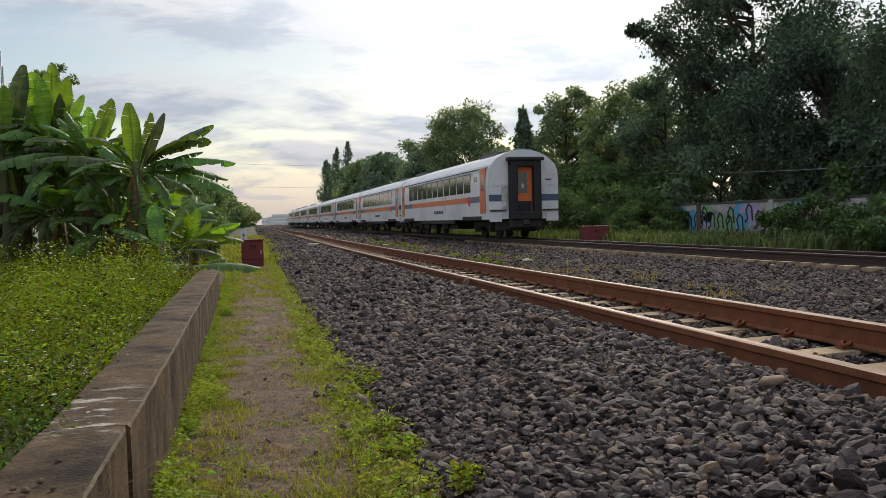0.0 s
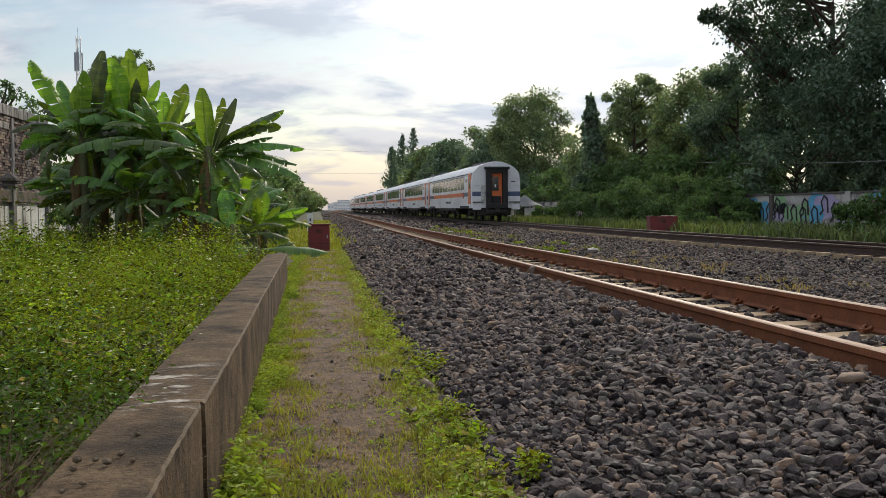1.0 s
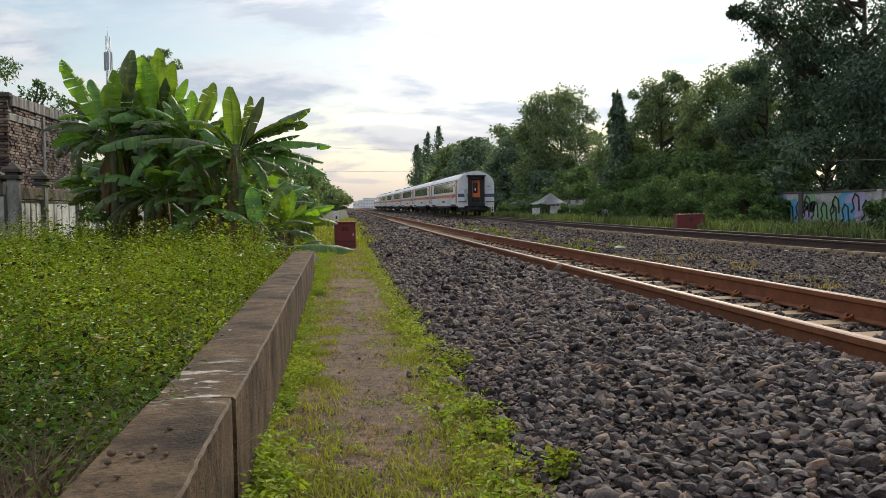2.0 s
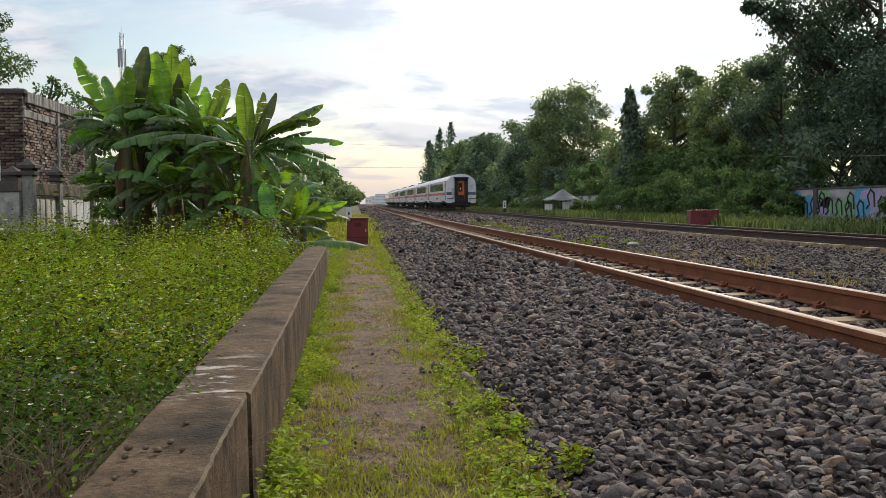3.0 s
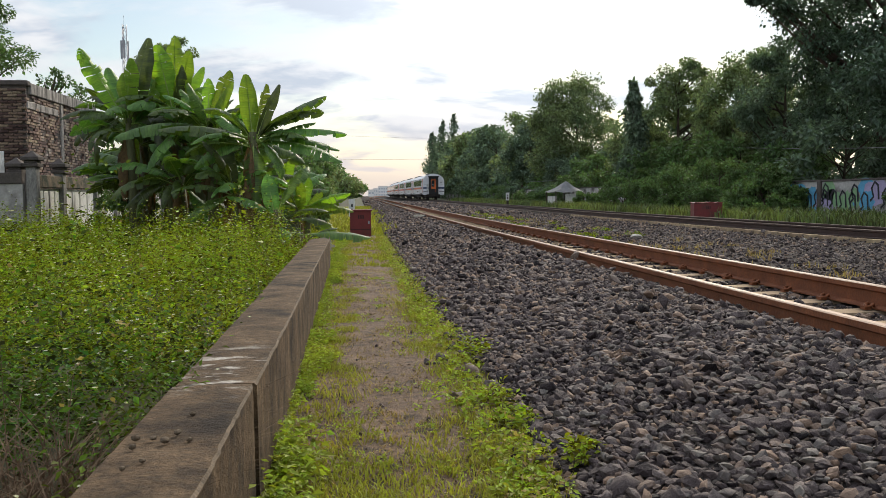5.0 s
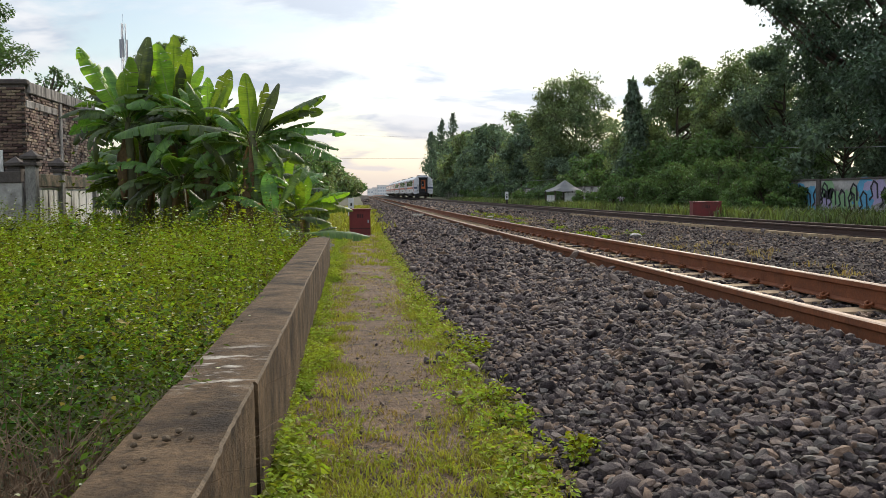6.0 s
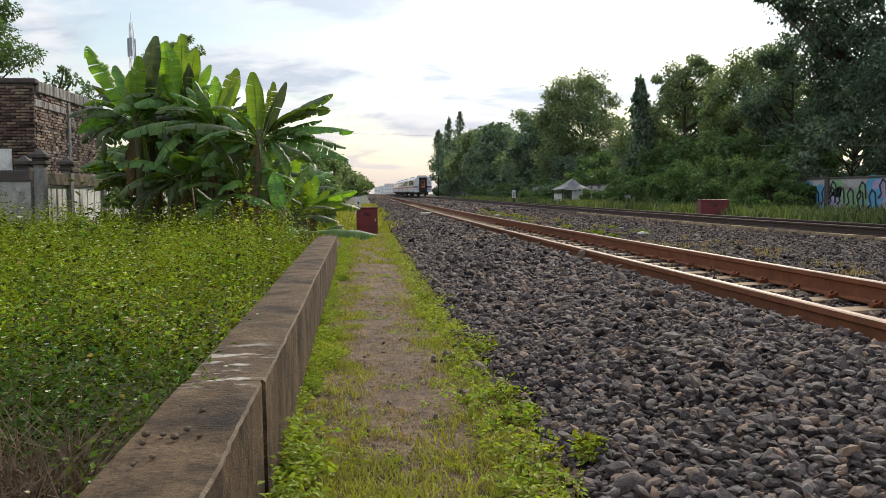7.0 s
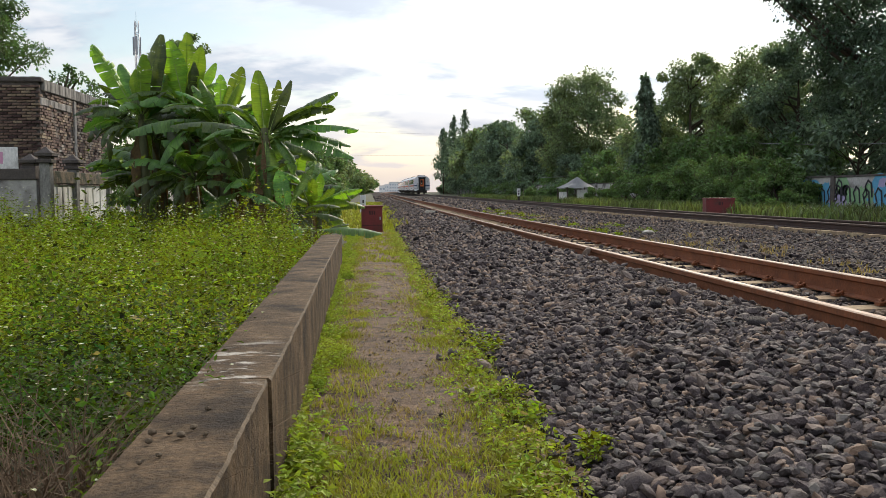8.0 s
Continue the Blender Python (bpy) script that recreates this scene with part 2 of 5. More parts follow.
M_LEAF_B = mat("hazed_light_foliage", (0.240, 0.280, 0.135), (0.150, 0.205, 0.118), 0.5, 0.55, 0, 0.25, through_light=0.32, per_island=0.5, spec=0.3, glow=(1.3, 1.4, 0.75))
M_LEAF_C = mat("bush_foliage", (0.140, 0.205, 0.072), (0.080, 0.138, 0.052), 0.6, 0.55, 0, 0.25, through_light=0.3, per_island=0.5, glow=(1.25, 1.4, 0.75))
M_BARK = mat("bark", (0.10, 0.075, 0.055), (0.06, 0.045, 0.035), 4, 0.95, 0.7, 0.3, stretch=(1, 1, 0.3))
M_BRICK = mat("old_brick", (0.20, 0.125, 0.095), (0.10, 0.075, 0.060), 7, 0.95, 0.9, 0.5, per_object=0.7, stain=(0.035, 0.032, 0.028), stain_scale=2.2, stain_lo=0.46, stain_hi=0.62, bump_scale=25)
M_MORTAR = mat("mortar", (0.13, 0.11, 0.095), (0.07, 0.06, 0.052), 6, 0.95, 0.8, 0.4, stain=(0.03, 0.028, 0.025), stain_scale=1.4)
M_PANEL = mat("white_fence_panel", (0.74, 0.73, 0.70), (0.56, 0.55, 0.52), 2.0, 0.85, 0.25, 0.2, stain=(0.13, 0.12, 0.105), stain_scale=1.8, stain_lo=0.52, stain_hi=0.74, stretch=(1, 1, 0.5))
M_FARWALL = mat("grimy_white_wall", (0.52, 0.50, 0.48), (0.36, 0.34, 0.32), 1.2, 0.9, 0.25, 0.2, stain=(0.09, 0.08, 0.07), stain_scale=0.9, stain_lo=0.48, stain_hi=0.66)
M_PLASTER = mat("streaked_plaster", (0.40, 0.375, 0.345), (0.20, 0.185, 0.17), 3.0, 0.95, 0.7, 0.4, stain=(0.055, 0.05, 0.045), stain_scale=3.5, stain_lo=0.48, stain_hi=0.62, stretch=(1, 1.6, 0.25), bump_scale=22)
M_CAP = mat("mossy_cap", (0.07, 0.06, 0.055), (0.12, 0.10, 0.09), 5, 0.95, 0.5, 0.3)
M_COPING = mat("brown_coping", (0.20, 0.145, 0.095), (0.060, 0.055, 0.035), 4, 0.95, 0.6, 0.5, stain=(0.035, 0.040, 0.022), stain_scale=3.0, stain_lo=0.46, stain_hi=0.60)
M_REDBOX = mat("red_oxide_paint", (0.21, 0.035, 0.035), (0.16, 0.03, 0.03), 3, 0.6, 0.1, 0.15, stain=(0.12, 0.04, 0.035), stain_scale=3)
M_INK = mat("dark_lettering", (0.06, 0.02, 0.02), (0.05, 0.02, 0.02), 3, 0.7, 0, 0.1)
M_SIGN = mat("white_sign_paint", (0.72, 0.72, 0.70), (0.6, 0.6, 0.58), 4, 0.6, 0, 0.1)
M_FOIL = mat("crumpled_foil", (0.75, 0.75, 0.74), (0.35, 0.36, 0.34), 6, 0.35, 1.0, 0.4, metal=0.5, bump_scale=9)
M_GREYROOF = mat("faded_tarpaulin", (0.46, 0.46, 0.47), (0.33, 0.34, 0.36), 2, 0.75, 0.3, 0.15)
# walls and panes on the horizon are paled: distance haze put into the colour
M_FAR = mat("hazed_plaster", (0.90, 0.88, 0.88), (0.84, 0.83, 0.84), 0.05, 0.9, 0, 0.05)
M_FARWIN = mat("hazed_glazing", (0.50, 0.53, 0.60), (0.55, 0.57, 0.62), 0.05, 0.5, 0, 0.05)
M_STEEL = mat("galvanised_steel", (0.38, 0.39, 0.42), (0.30, 0.31, 0.34), 2, 0.5, 0, 0.1, metal=0.4)
M_CABLE = mat("cable", (0.22, 0.22, 0.225), (0.16, 0.16, 0.165), 2, 0.6, 0, 0.1)
M_GRAF = [mat("spray_" + nm, c, tuple(v * 0.8 for v in c), 3, 0.8, 0, 0.12) for nm, c in (("black", (0.03, 0.03, 0.035)), ("cyan", (0.12, 0.38, 0.60)), ("pink", (0.62, 0.30, 0.45)), ("lilac", (0.42, 0.36, 0.55)), ("green", (0.25, 0.42, 0.22)))]


# ---- mesh helpers ----
def mesh_of(name, bm, *mats):
    me = bpy.data.meshes.new(name)
    bm.to_mesh(me)
    bm.free()
    for q in mats:
        me.materials.append(q)
    return me


def raw_mesh(name, verts, faces, *mats, index=None):
    me = bpy.data.meshes.new(name)
    me.from_pydata(verts, [], faces)
    for q in mats:
        me.materials.append(q)
    if index is not None:
        me.polygons.foreach_set("material_index", index)
    me.update()
    return me


def part(name, data, material, parent, label=""):
    """Links a bmesh or mesh as one mesh object under a thing or under a part."""
    me = data if isinstance(data, bpy.types.Mesh) else mesh_of(name, data, material)
    ob = new(name, me)
    ob.parent = parent
    return tagged(ob, label)


def thing(name, label, category, m=None, group="", kind=""):
    ob = tagged(new(name), label, category, group, kind)
    ob.matrix_basis = m or Matrix()
    return ob


def box(bm, x0, x1, y0, y1, z0, z1, bevel=0.0, seg=1):
    vs = [bm.verts.new(p) for p in ((x0, y0, z0), (x1, y0, z0), (x1, y1, z0), (x0, y1, z0), (x0, y0, z1), (x1, y0, z1), (x1, y1, z1), (x0, y1, z1))]
    fs = [bm.faces.new([vs[i] for i in q]) for q in ((3, 2, 1, 0), (4, 5, 6, 7), (0, 1, 5, 4), (1, 2, 6, 5), (2, 3, 7, 6), (3, 0, 4, 7))]
    if bevel:
        es = {e for f in fs for e in f.edges}
        bmesh.ops.bevel(bm, geom=list(es), offset=bevel, segments=seg, affect="EDGES")
    return bm


def boxed(*a, bevel=0.0, seg=1):
    return box(bmesh.new(), *a, bevel=bevel, seg=seg)


def tube(bm, pts, radii, sides=8, cap=True):
    rings = []
    for i, p in enumerate(pts):
        p = Vector(p)
        a, b = Vector(pts[max(i - 1, 0)]), Vector(pts[min(i + 1, len(pts) - 1)])
        d = (b - a).normalized()
        u = d.orthogonal().normalized() if abs(d.z) < 0.99 else Vector((1, 0, 0))
        u = (Vector((0, 0, 1)).cross(d)).normalized() if abs(d.z) < 0.99 else Vector((1, 0, 0))
        w = d.cross(u)
        r = radii[i] if isinstance(radii, (list, tuple)) else radii
        rings.append([bm.verts.new(p + u * (r * math.cos(t)) + w * (r * math.sin(t))) for t in [2 * math.pi * j / sides for j in range(sides)]])
    for a, b in zip(rings, rings[1:]):
        for j in range(sides):
            bm.faces.new((a[j], a[(j + 1) % sides], b[(j + 1) % sides], b[j])).smooth = True
    if cap:
        bm.faces.new(rings[0][::-1])
        bm.faces.new(rings[-1])
    return bm


def extrude_y(bm, prof, y0, y1, cap=True):
    a = [bm.verts.new((x, y0, z)) for x, z in prof]
    b = [bm.verts.new((x, y1, z)) for x, z in prof]
    n = len(prof)
    for i in range(n):
        bm.faces.new((a[i], a[(i + 1) % n], b[(i + 1) % n], b[i]))
    if cap:
        bm.faces.new(a[::-1])
        bm.faces.new(b)
    bmesh.ops.recalc_face_normals(bm, faces=bm.faces[:])
    return bm


# ---- ground, path and ballast ----
RAIL1, RAIL2 = 0.38, 0.33
PROFILE = [(-3000, -0.1), (-60, -0.1), (-12, -0.08), (-1.2, -0.06), (-0.62, 0.0), (-0.30, 0.0), (0.62, 0.0), (0.80, 0.02), (2.0, 0.215), (2.59, 0.265), (2.76, 0.178), (3.72, 0.178), (3.9, 0.20), (4.5, 0.19), (5.4, 0.06), (8.2, 0.04), (9.7, 0.05), (10.08, 0.07), (10.4, 0.13), (12.6, 0.14), (14.2, 0.0), (16.5, 0.02), (22, 0.1), (60, 0.0), (3000, 0.0)]


def rise(y):
    """The line climbs gently away from the camera."""
    y = min(y, 420)
    return 0.0 if y < 12 else 0.0052 * (y - 12) ** 2 / 60 if y < 42 else 0.0052 * (y - 27)


def ground_z(x, y=0.0):
    for (a, za), (b, zb) in zip(PROFILE, PROFILE[1:]):
        if a <= x <= b:
            return za + (zb - za) * (x - a) / (b - a) + rise(y)
    return rise(y)


def strip(name, xs, ys, lift, material, wave=0.0, seed=0):
    verts = [(x, y, ground_z(x, y) + lift + (wave * noise.noise((x * 2.3 + seed, y * 2.3, 0.5)) if wave else 0)) for y in ys for x in xs]
    w = len(xs)
    faces = [(j * w + i, j * w + i + 1, (j + 1) * w + i + 1, (j + 1) * w + i) for j in range(len(ys) - 1) for i in range(w - 1)]
    return new(name, raw_mesh(name, verts, faces, material))


tagged(strip("ground", [p[0] for p in PROFILE], [-400, -40, -5, 0, 5, 10, 12, 16, 20, 24, 28, 32, 36, 40, 42, 80, 160, 320, 420, 640, 3000], -0.03, M_SOIL), "dark soil and rough grass beside the railway", "ground", kind="structure")
tagged(strip("path", [-0.33 + 0.07 * i for i in range(17)], [-4 + 0.12 * i for i in range(230)], 0.0, M_PATH, 0.018, 4), "narrow trodden earth path with patchy short grass", "path", kind="structure")
bed_x = [0.72 + 0.12 * i for i in range(115)]
ballast_bed = tagged(strip("ballast_bed", bed_x, [-4 + 0.4 * i for i in range(150)] + [60, 80, 120, 160, 200, 250, 300, 360, 420], 0.0, M_BED, 0.03, 9), "bed of crushed stone under the tracks, darkened as shade between stones", "ballast", kind="structure")

# stones: angular lumps of crushed rock
PHI = (1 + 5 ** 0.5) / 2
ICO_V = np.array([(-1, PHI, 0), (1, PHI, 0), (-1, -PHI, 0), (1, -PHI, 0), (0, -1, PHI), (0, 1, PHI), (0, -1, -PHI), (0, 1, -PHI), (PHI, 0, -1), (PHI, 0, 1), (-PHI, 0, -1), (-PHI, 0, 1)]) / 1.902
ICO_F = np.array([(0, 11, 5), (0, 5, 1), (0, 1, 7), (0, 7, 10), (0, 10, 11), (1, 5, 9), (5, 11, 4), (11, 10, 2), (10, 7, 6), (7, 1, 8), (3, 9, 4), (3, 4, 2), (3, 2, 6), (3, 6, 8), (3, 8, 9), (4, 9, 5), (2, 4, 11), (6, 2, 10), (8, 6, 7), (9, 8, 1)])


def turns(rng, n, tilt):
    """n rotation matrices: any turn about z, then a tilt of about that many radians."""
    a, b, c = rng.uniform(0, 2 * np.pi, n), rng.normal(0, tilt, n), rng.normal(0, tilt, n)
    ca, sa, cb, sb, cc, sc = np.cos(a), np.sin(a), np.cos(b), np.sin(b), np.cos(c), np.sin(c)
    o, i = np.zeros(n), np.ones(n)
    rz = np.array([[ca, -sa, o], [sa, ca, o], [o, o, i]]).transpose(2, 0, 1)
    rx = np.array([[i, o, o], [o, cb, -sb], [o, sb, cb]]).transpose(2, 0, 1)
    ry = np.array([[cc, o, sc], [o, i, o], [-sc, o, cc]]).transpose(2, 0, 1)
    return rx @ ry @ rz


def stones(name, xy, size, rng, lift=0.35, tilt=0.45, rock=None):
    n = len(xy)
    v = ICO_V[None] * rng.uniform(0.72, 1.18, (n, 12, 1)) + rng.normal(0, 0.10, (n, 12, 3))
    half = rng.lognormal(0, 0.34, (n, 1)) * size * 0.5
    v = v * (half * np.stack([rng.uniform(0.9, 1.45, n), rng.uniform(0.75, 1.1, n), rng.uniform(0.38, 0.75, n)], 1))[:, None, :]
    v = np.einsum("nij,nkj->nki", turns(rng, n, tilt), v)
    z = np.array([ground_z(x, y) for x, y in xy]) + half[:, 0] * lift + rng.uniform(-0.2, 0.5, n) * half[:, 0]
    v += np.concatenate([xy, z[:, None]], 1)[:, None, :]
    f = (ICO_F[None] + (np.arange(n) * 12)[:, None, None]).reshape(-1, 3)
    me = raw_mesh(name, v.reshape(-1, 3).tolist(), f.tolist(), rock or M_STONE)
    # some of the stones are worn round
    me.polygons.foreach_set("use_smooth", np.repeat(rng.random(n) < 0.22, 20))
    return me


def scatter(rng, x0, x1, y0, y1, step, jitter=0.5):
    gx, gy = np.meshgrid(np.arange(x0, x1, step), np.arange(y0, y1, step))
    p = np.stack([gx.ravel(), gy.ravel()], 1)
    return p + rng.uniform(-jitter, jitter, p.shape) * step


def make_ballast():
    rng = np.random.default_rng(11)
    near = np.concatenate([scatter(rng, 0.76, 2.62, 2.2, 8.5, 0.0270), scatter(rng, 2.60, 3.95, 3.2, 9.5, 0.052), scatter(rng, 3.9, 6.6, 4.0, 10, 0.062)])
    mid = np.concatenate([scatter(rng, 0.76, 2.66, 8.5, 18, 0.037), scatter(rng, 2.75, 3.8, 9.5, 22, 0.085), scatter(rng, 3.85, 10.5, 10, 26, 0.098), scatter(rng, 6.5, 10.6, 5.5, 10, 0.085)])
    far = np.concatenate([scatter(rng, 0.78, 2.66, 18, 42, 0.056), scatter(rng, 3.85, 10.3, 26, 46, 0.12), scatter(rng, 0.78, 2.6, 42, 75, 0.11)])
    distant = np.concatenate([scatter(rng, 3.9, 9.9, 46, 120, 0.30), scatter(rng, 0.8, 2.6, 75, 150, 0.30)])
    behind = np.concatenate([scatter(rng, 0.78, 2.6, -4, 2.25, 0.055), scatter(rng, 2.78, 3.7, -4, 3.3, 0.08), scatter(rng, 3.9, 10.0, -4, 5.5, 0.12)])
    edge = np.stack([0.72 + np.abs(rng.normal(0, 0.13, 500)) * -1 + 0.06, rng.uniform(2, 16, 500)], 1)
    for pts, size, label in ((near, 0.0375, "dark grey crushed stone ballast beside the rail"), (mid, 0.046, "grey crushed stone ballast along the track"), (far, 0.060, "coarse grey ballast far along the track"), (distant, 0.13, "coarse grey ballast in the distance between the tracks"), (behind, 0.062, "dark crushed stone ballast along the near rails"), (edge, 0.04, "loose ballast stones strayed onto the grass verge")):
        # stones keep clear of the rails
        keep = np.ones(len(pts), bool)
        for cx in (2.68, 3.81):
            keep &= np.abs(pts[:, 0] - cx) > 0.085
        # and off the tops of the sleepers
        off = np.abs((pts[:, 1] + 3.7 + 0.3) % 0.6 - 0.3)
        keep &= ~((off < 0.125) & (pts[:, 0] > 2.72) & (pts[:, 0] < 3.78))
        tagged(new("ballast", stones("ballast", pts[keep], size, rng)), label, "ballast", kind="stuff")


make_ballast()


def make_single_stones():
    """The stones nearest the path, one by one."""
    rng = np.random.default_rng(29)
    kinds = []
    for i in range(24):
        v = ICO_V * rng.uniform(0.72, 1.18, (12, 1)) + rng.normal(0, 0.1, (12, 3))
        v = v * np.array([rng.uniform(0.9, 1.45), rng.uniform(0.75, 1.1), rng.uniform(0.4, 0.75)]) * 0.021
        kinds.append(raw_mesh("stone", v.tolist(), ICO_F.tolist(), M_STONE_ONE))
    for i in range(290):
        x, y = rng.uniform(0.85, 2.3), 2.4 + 2.6 * rng.random() ** 1.2
        ob = part("stone", kinds[i % 24], None, ballast_bed)
        ob.matrix_basis = pose(x, y, ground_z(x, y) + 0.032, *rng.normal(0, 22, 2), rng.uniform(0, 360)) @ Matrix.Scale(rng.uniform(0.75, 1.35), 4)


make_single_stones()


# ---- tracks ----
def centre2(y):
    """The far track: nearly straight, bearing away to the right in the distance."""
    return 11.15 - 0.0065 * y + (max(y - 190, 0) ** 2) / 5000


def rail_profile(bm, run, z, web_mat, top_mat):
    """A flat-bottomed rail along run: (x, y) points; z is its top."""
    head = [(-0.0345, 0), (-0.0345, -0.035), (-0.010, -0.048), (-0.010, -0.140), (-0.066, -0.152), (-0.066, -0.164), (0.066, -0.164), (0.066, -0.152), (0.010, -0.140), (0.010, -0.048), (0.0345, -0.035), (0.0345, 0), (0.024, 0.006), (-0.024, 0.006)]
    rings = []
    for x, y in run:
        rings.append([bm.verts.new((x + a, y, z - 0.006 + rise(y) + b)) for a, b in head])
    n = len(head)
    for a, b in zip(rings, rings[1:]):
        for i in range(n):
            f = bm.faces.new((a[i], a[(i + 1) % n], b[(i + 1) % n], b[i]))
            f.material_index = 1 if i in (11, 12, 13) else 0
    bm.faces.new(rings[0])
    bm.faces.new(rings[-1][::-1])
    bmesh.ops.recalc_face_normals(bm, faces=bm.faces[:])
    return mesh_of("rail", bm, web_mat, top_mat)


def make_track(name, label, centre, z, y0, y1, rust, top):
    track = thing(name, label, "railway track")
    ys = [y0, 0, *range(12, 46, 5), *range(60, 190, 30), *range(190, int(y1), 12)]
    for side in (-0.567, 0.567):
        part("rail", rail_profile(bmesh.new(), [(centre(y) + side, y) for y in ys], z, rust, top), None, track)
    return track


def sleeper_mesh():
    bm = bmesh.new()
    prof = [(-0.14, -0.18), (0.14, -0.18), (0.105, 0.0), (-0.105, 0.0)]
    stations = [(-0.95, 0), (-0.72, 0), (-0.36, -0.012), (0, -0.02), (0.36, -0.012), (0.72, 0), (0.95, 0)]
    rings = [[bm.verts.new((x, py, pz + (dz if pz == 0 else 0))) for py, pz in prof] for x, dz in stations]
    for a, b in zip(rings, rings[1:]):
        for i in range(4):
            bm.faces.new((a[i], b[i], b[(i + 1) % 4], a[(i + 1) % 4]))
    bm.faces.new(rings[0])
    bm.faces.new(rings[-1][::-1])
    bmesh.ops.recalc_face_normals(bm, faces=bm.faces[:])
    return mesh_of("sleeper", bm, M_SLEEPER)


def clip_mesh():
    """A bent spring clip with its iron shoulder."""
    bm = bmesh.new()
    loop = [(0.055, -0.05, 0.012), (0.065, -0.02, 0.035), (0.085, 0.0, 0.045), (0.115, 0.015, 0.035), (0.12, 0.04, 0.018), (0.095, 0.06, 0.03), (0.07, 0.045, 0.042), (0.05, 0.02, 0.02)]
    tube(bm, loop, 0.010, 6)
    box(bm, 0.075, 0.125, -0.035, 0.03, -0.005, 0.022)
    return mesh_of("rail_clip", bm, M_RUST)


def lay_sleepers():
    sl, cl = sleeper_mesh(), clip_mesh()
    for track, centre, z, y0, count in ((track_near, lambda y: 3.245, RAIL1, -3.7, 118), (track_far, centre2, RAIL2, -3.2, 72)):
        for i in range(count):
            y = y0 + 0.6 * i
            ob = part("sleeper", sl, None, track)
            ob.location = (centre(y) + random.uniform(-0.02, 0.02), y, z - 0.172 + rise(y))
            if track is track_near and 0 < y < 24:
                for side, flip in ((-0.567, 1), (-0.567, -1), (0.567, 1), (0.567, -1)):
                    c = part("rail_clip", cl, None, track)
                    c.matrix_basis = pose(centre(y) + side, y, z - 0.172 + rise(y), 0, 0, 0 if flip > 0 else 180)


track_near = make_track("railway_track", "rusty brown rails with worn shiny heads on concrete sleepers", lambda y: 3.245 + max(y - 190, 0) ** 2 / 5000, RAIL1, -4, 420, M_RUST, M_SHINE)
track_far = make_track("railway_track", "dark rails of the second line on stone ballast", centre2, RAIL2, -4, 420, M_RUST2, M_SHINE2)
lay_sleepers()


# ---- low concrete wall beside the path ----
def make_wall():
    wall = tagged(new("wall_low"), "weathered brown low concrete wall between path and weeds", "wall", kind="structure")
    for y0, y1, dz, dx in ((-4.0, 2.68, 0.0, 0.0), (2.705, 5.40, 0.001, 0.008), (5.412, 12.55, -0.001, 0.004)):
        bm = bmesh.new()
        ny = int((y1 - y0) / (0.05 if y0 < 5 else 0.12))
        rings = []
        for j in range(ny + 1):
            y = y0 + (y1 - y0) * j / ny
            xr, xl = -0.298 - 0.0092 * y + dx, -0.556 - 0.0125 * y + dx
            q = lambda s: 0.0025 * noise.noise((s * 7.1, y * 4.0, 0.3)) + 0.0035 * noise.noise((s * 3.1, y * 23.0, 0.9))
            ring = [(xr - 0.015, -0.1), (xr + q(1), 0.1), (xr + q(2), 0.30), (xr - 0.002 + q(3) * 1.4, 0.4545), (xr - 0.0095 + q(3) * 1.7, 0.4615 + dz), (xr - 0.09, 0.463 + dz + q(5)), (xl + 0.09, 0.462 + dz + q(6)), (xl + 0.014, 0.458 + dz + q(7)), (xl + q(8), 0.44), (xl, 0.1), (xl, -0.1)]
            # the joint gapes at the face only
            rings.append([bm.verts.new((x, y + (0.0248 if j == ny and y0 < 0 and (z > 0.455 or i > 6) else 0), z)) for i, (x, z) in enumerate(ring)])
        n = len(rings[0])
        for a, b in zip(rings, rings[1:]):
            for i in range(n):
                bm.faces.new((a[i], a[(i + 1) % n], b[(i + 1) % n], b[i])).material_index = 1 if i == 3 else 0
        bm.faces.new(rings[0])
        bm.faces.new(rings[-1][::-1])
        bmesh.ops.recalc_face_normals(bm, faces=bm.faces[:])
        part("wall_section", mesh_of("wall_section", bm, M_CONC, M_CHIP), None, wall)
    return wall


low_wall = make_wall()


# ---- the train ----
CAR_LEN, CAR_GAP = 20.0, 0.75
HALF = 1.495
BODY = [(-HALF, 0.80), (-HALF, 2.35), (-HALF + 0.03, 2.75), (-1.36, 3.02), (-1.08, 3.30), (-0.7, 3.50), (-0.35, 3.60), (0, 3.63), (0.35, 3.60), (0.7, 3.50), (1.08, 3.30), (1.36, 3.02), (HALF - 0.03, 2.75), (HALF, 2.35), (HALF, 0.80)]


def wheelset(bogie, y):
    bm = bmesh.new()
    for sx in (-0.56, 0.56):
        tube(bm, [(sx - 0.07, y, 0.40), (sx - 0.03, y, 0.40)], 0.43, 18)
        tube(bm, [(sx - 0.03, y, 0.40), (sx + 0.07, y, 0.40)], 0.395, 18)
    tube(bm, [(-0.8, y, 0.40), (0.8, y, 0.40)], 0.07, 8)
    part("wheelset", bm, M_UNDER, bogie)


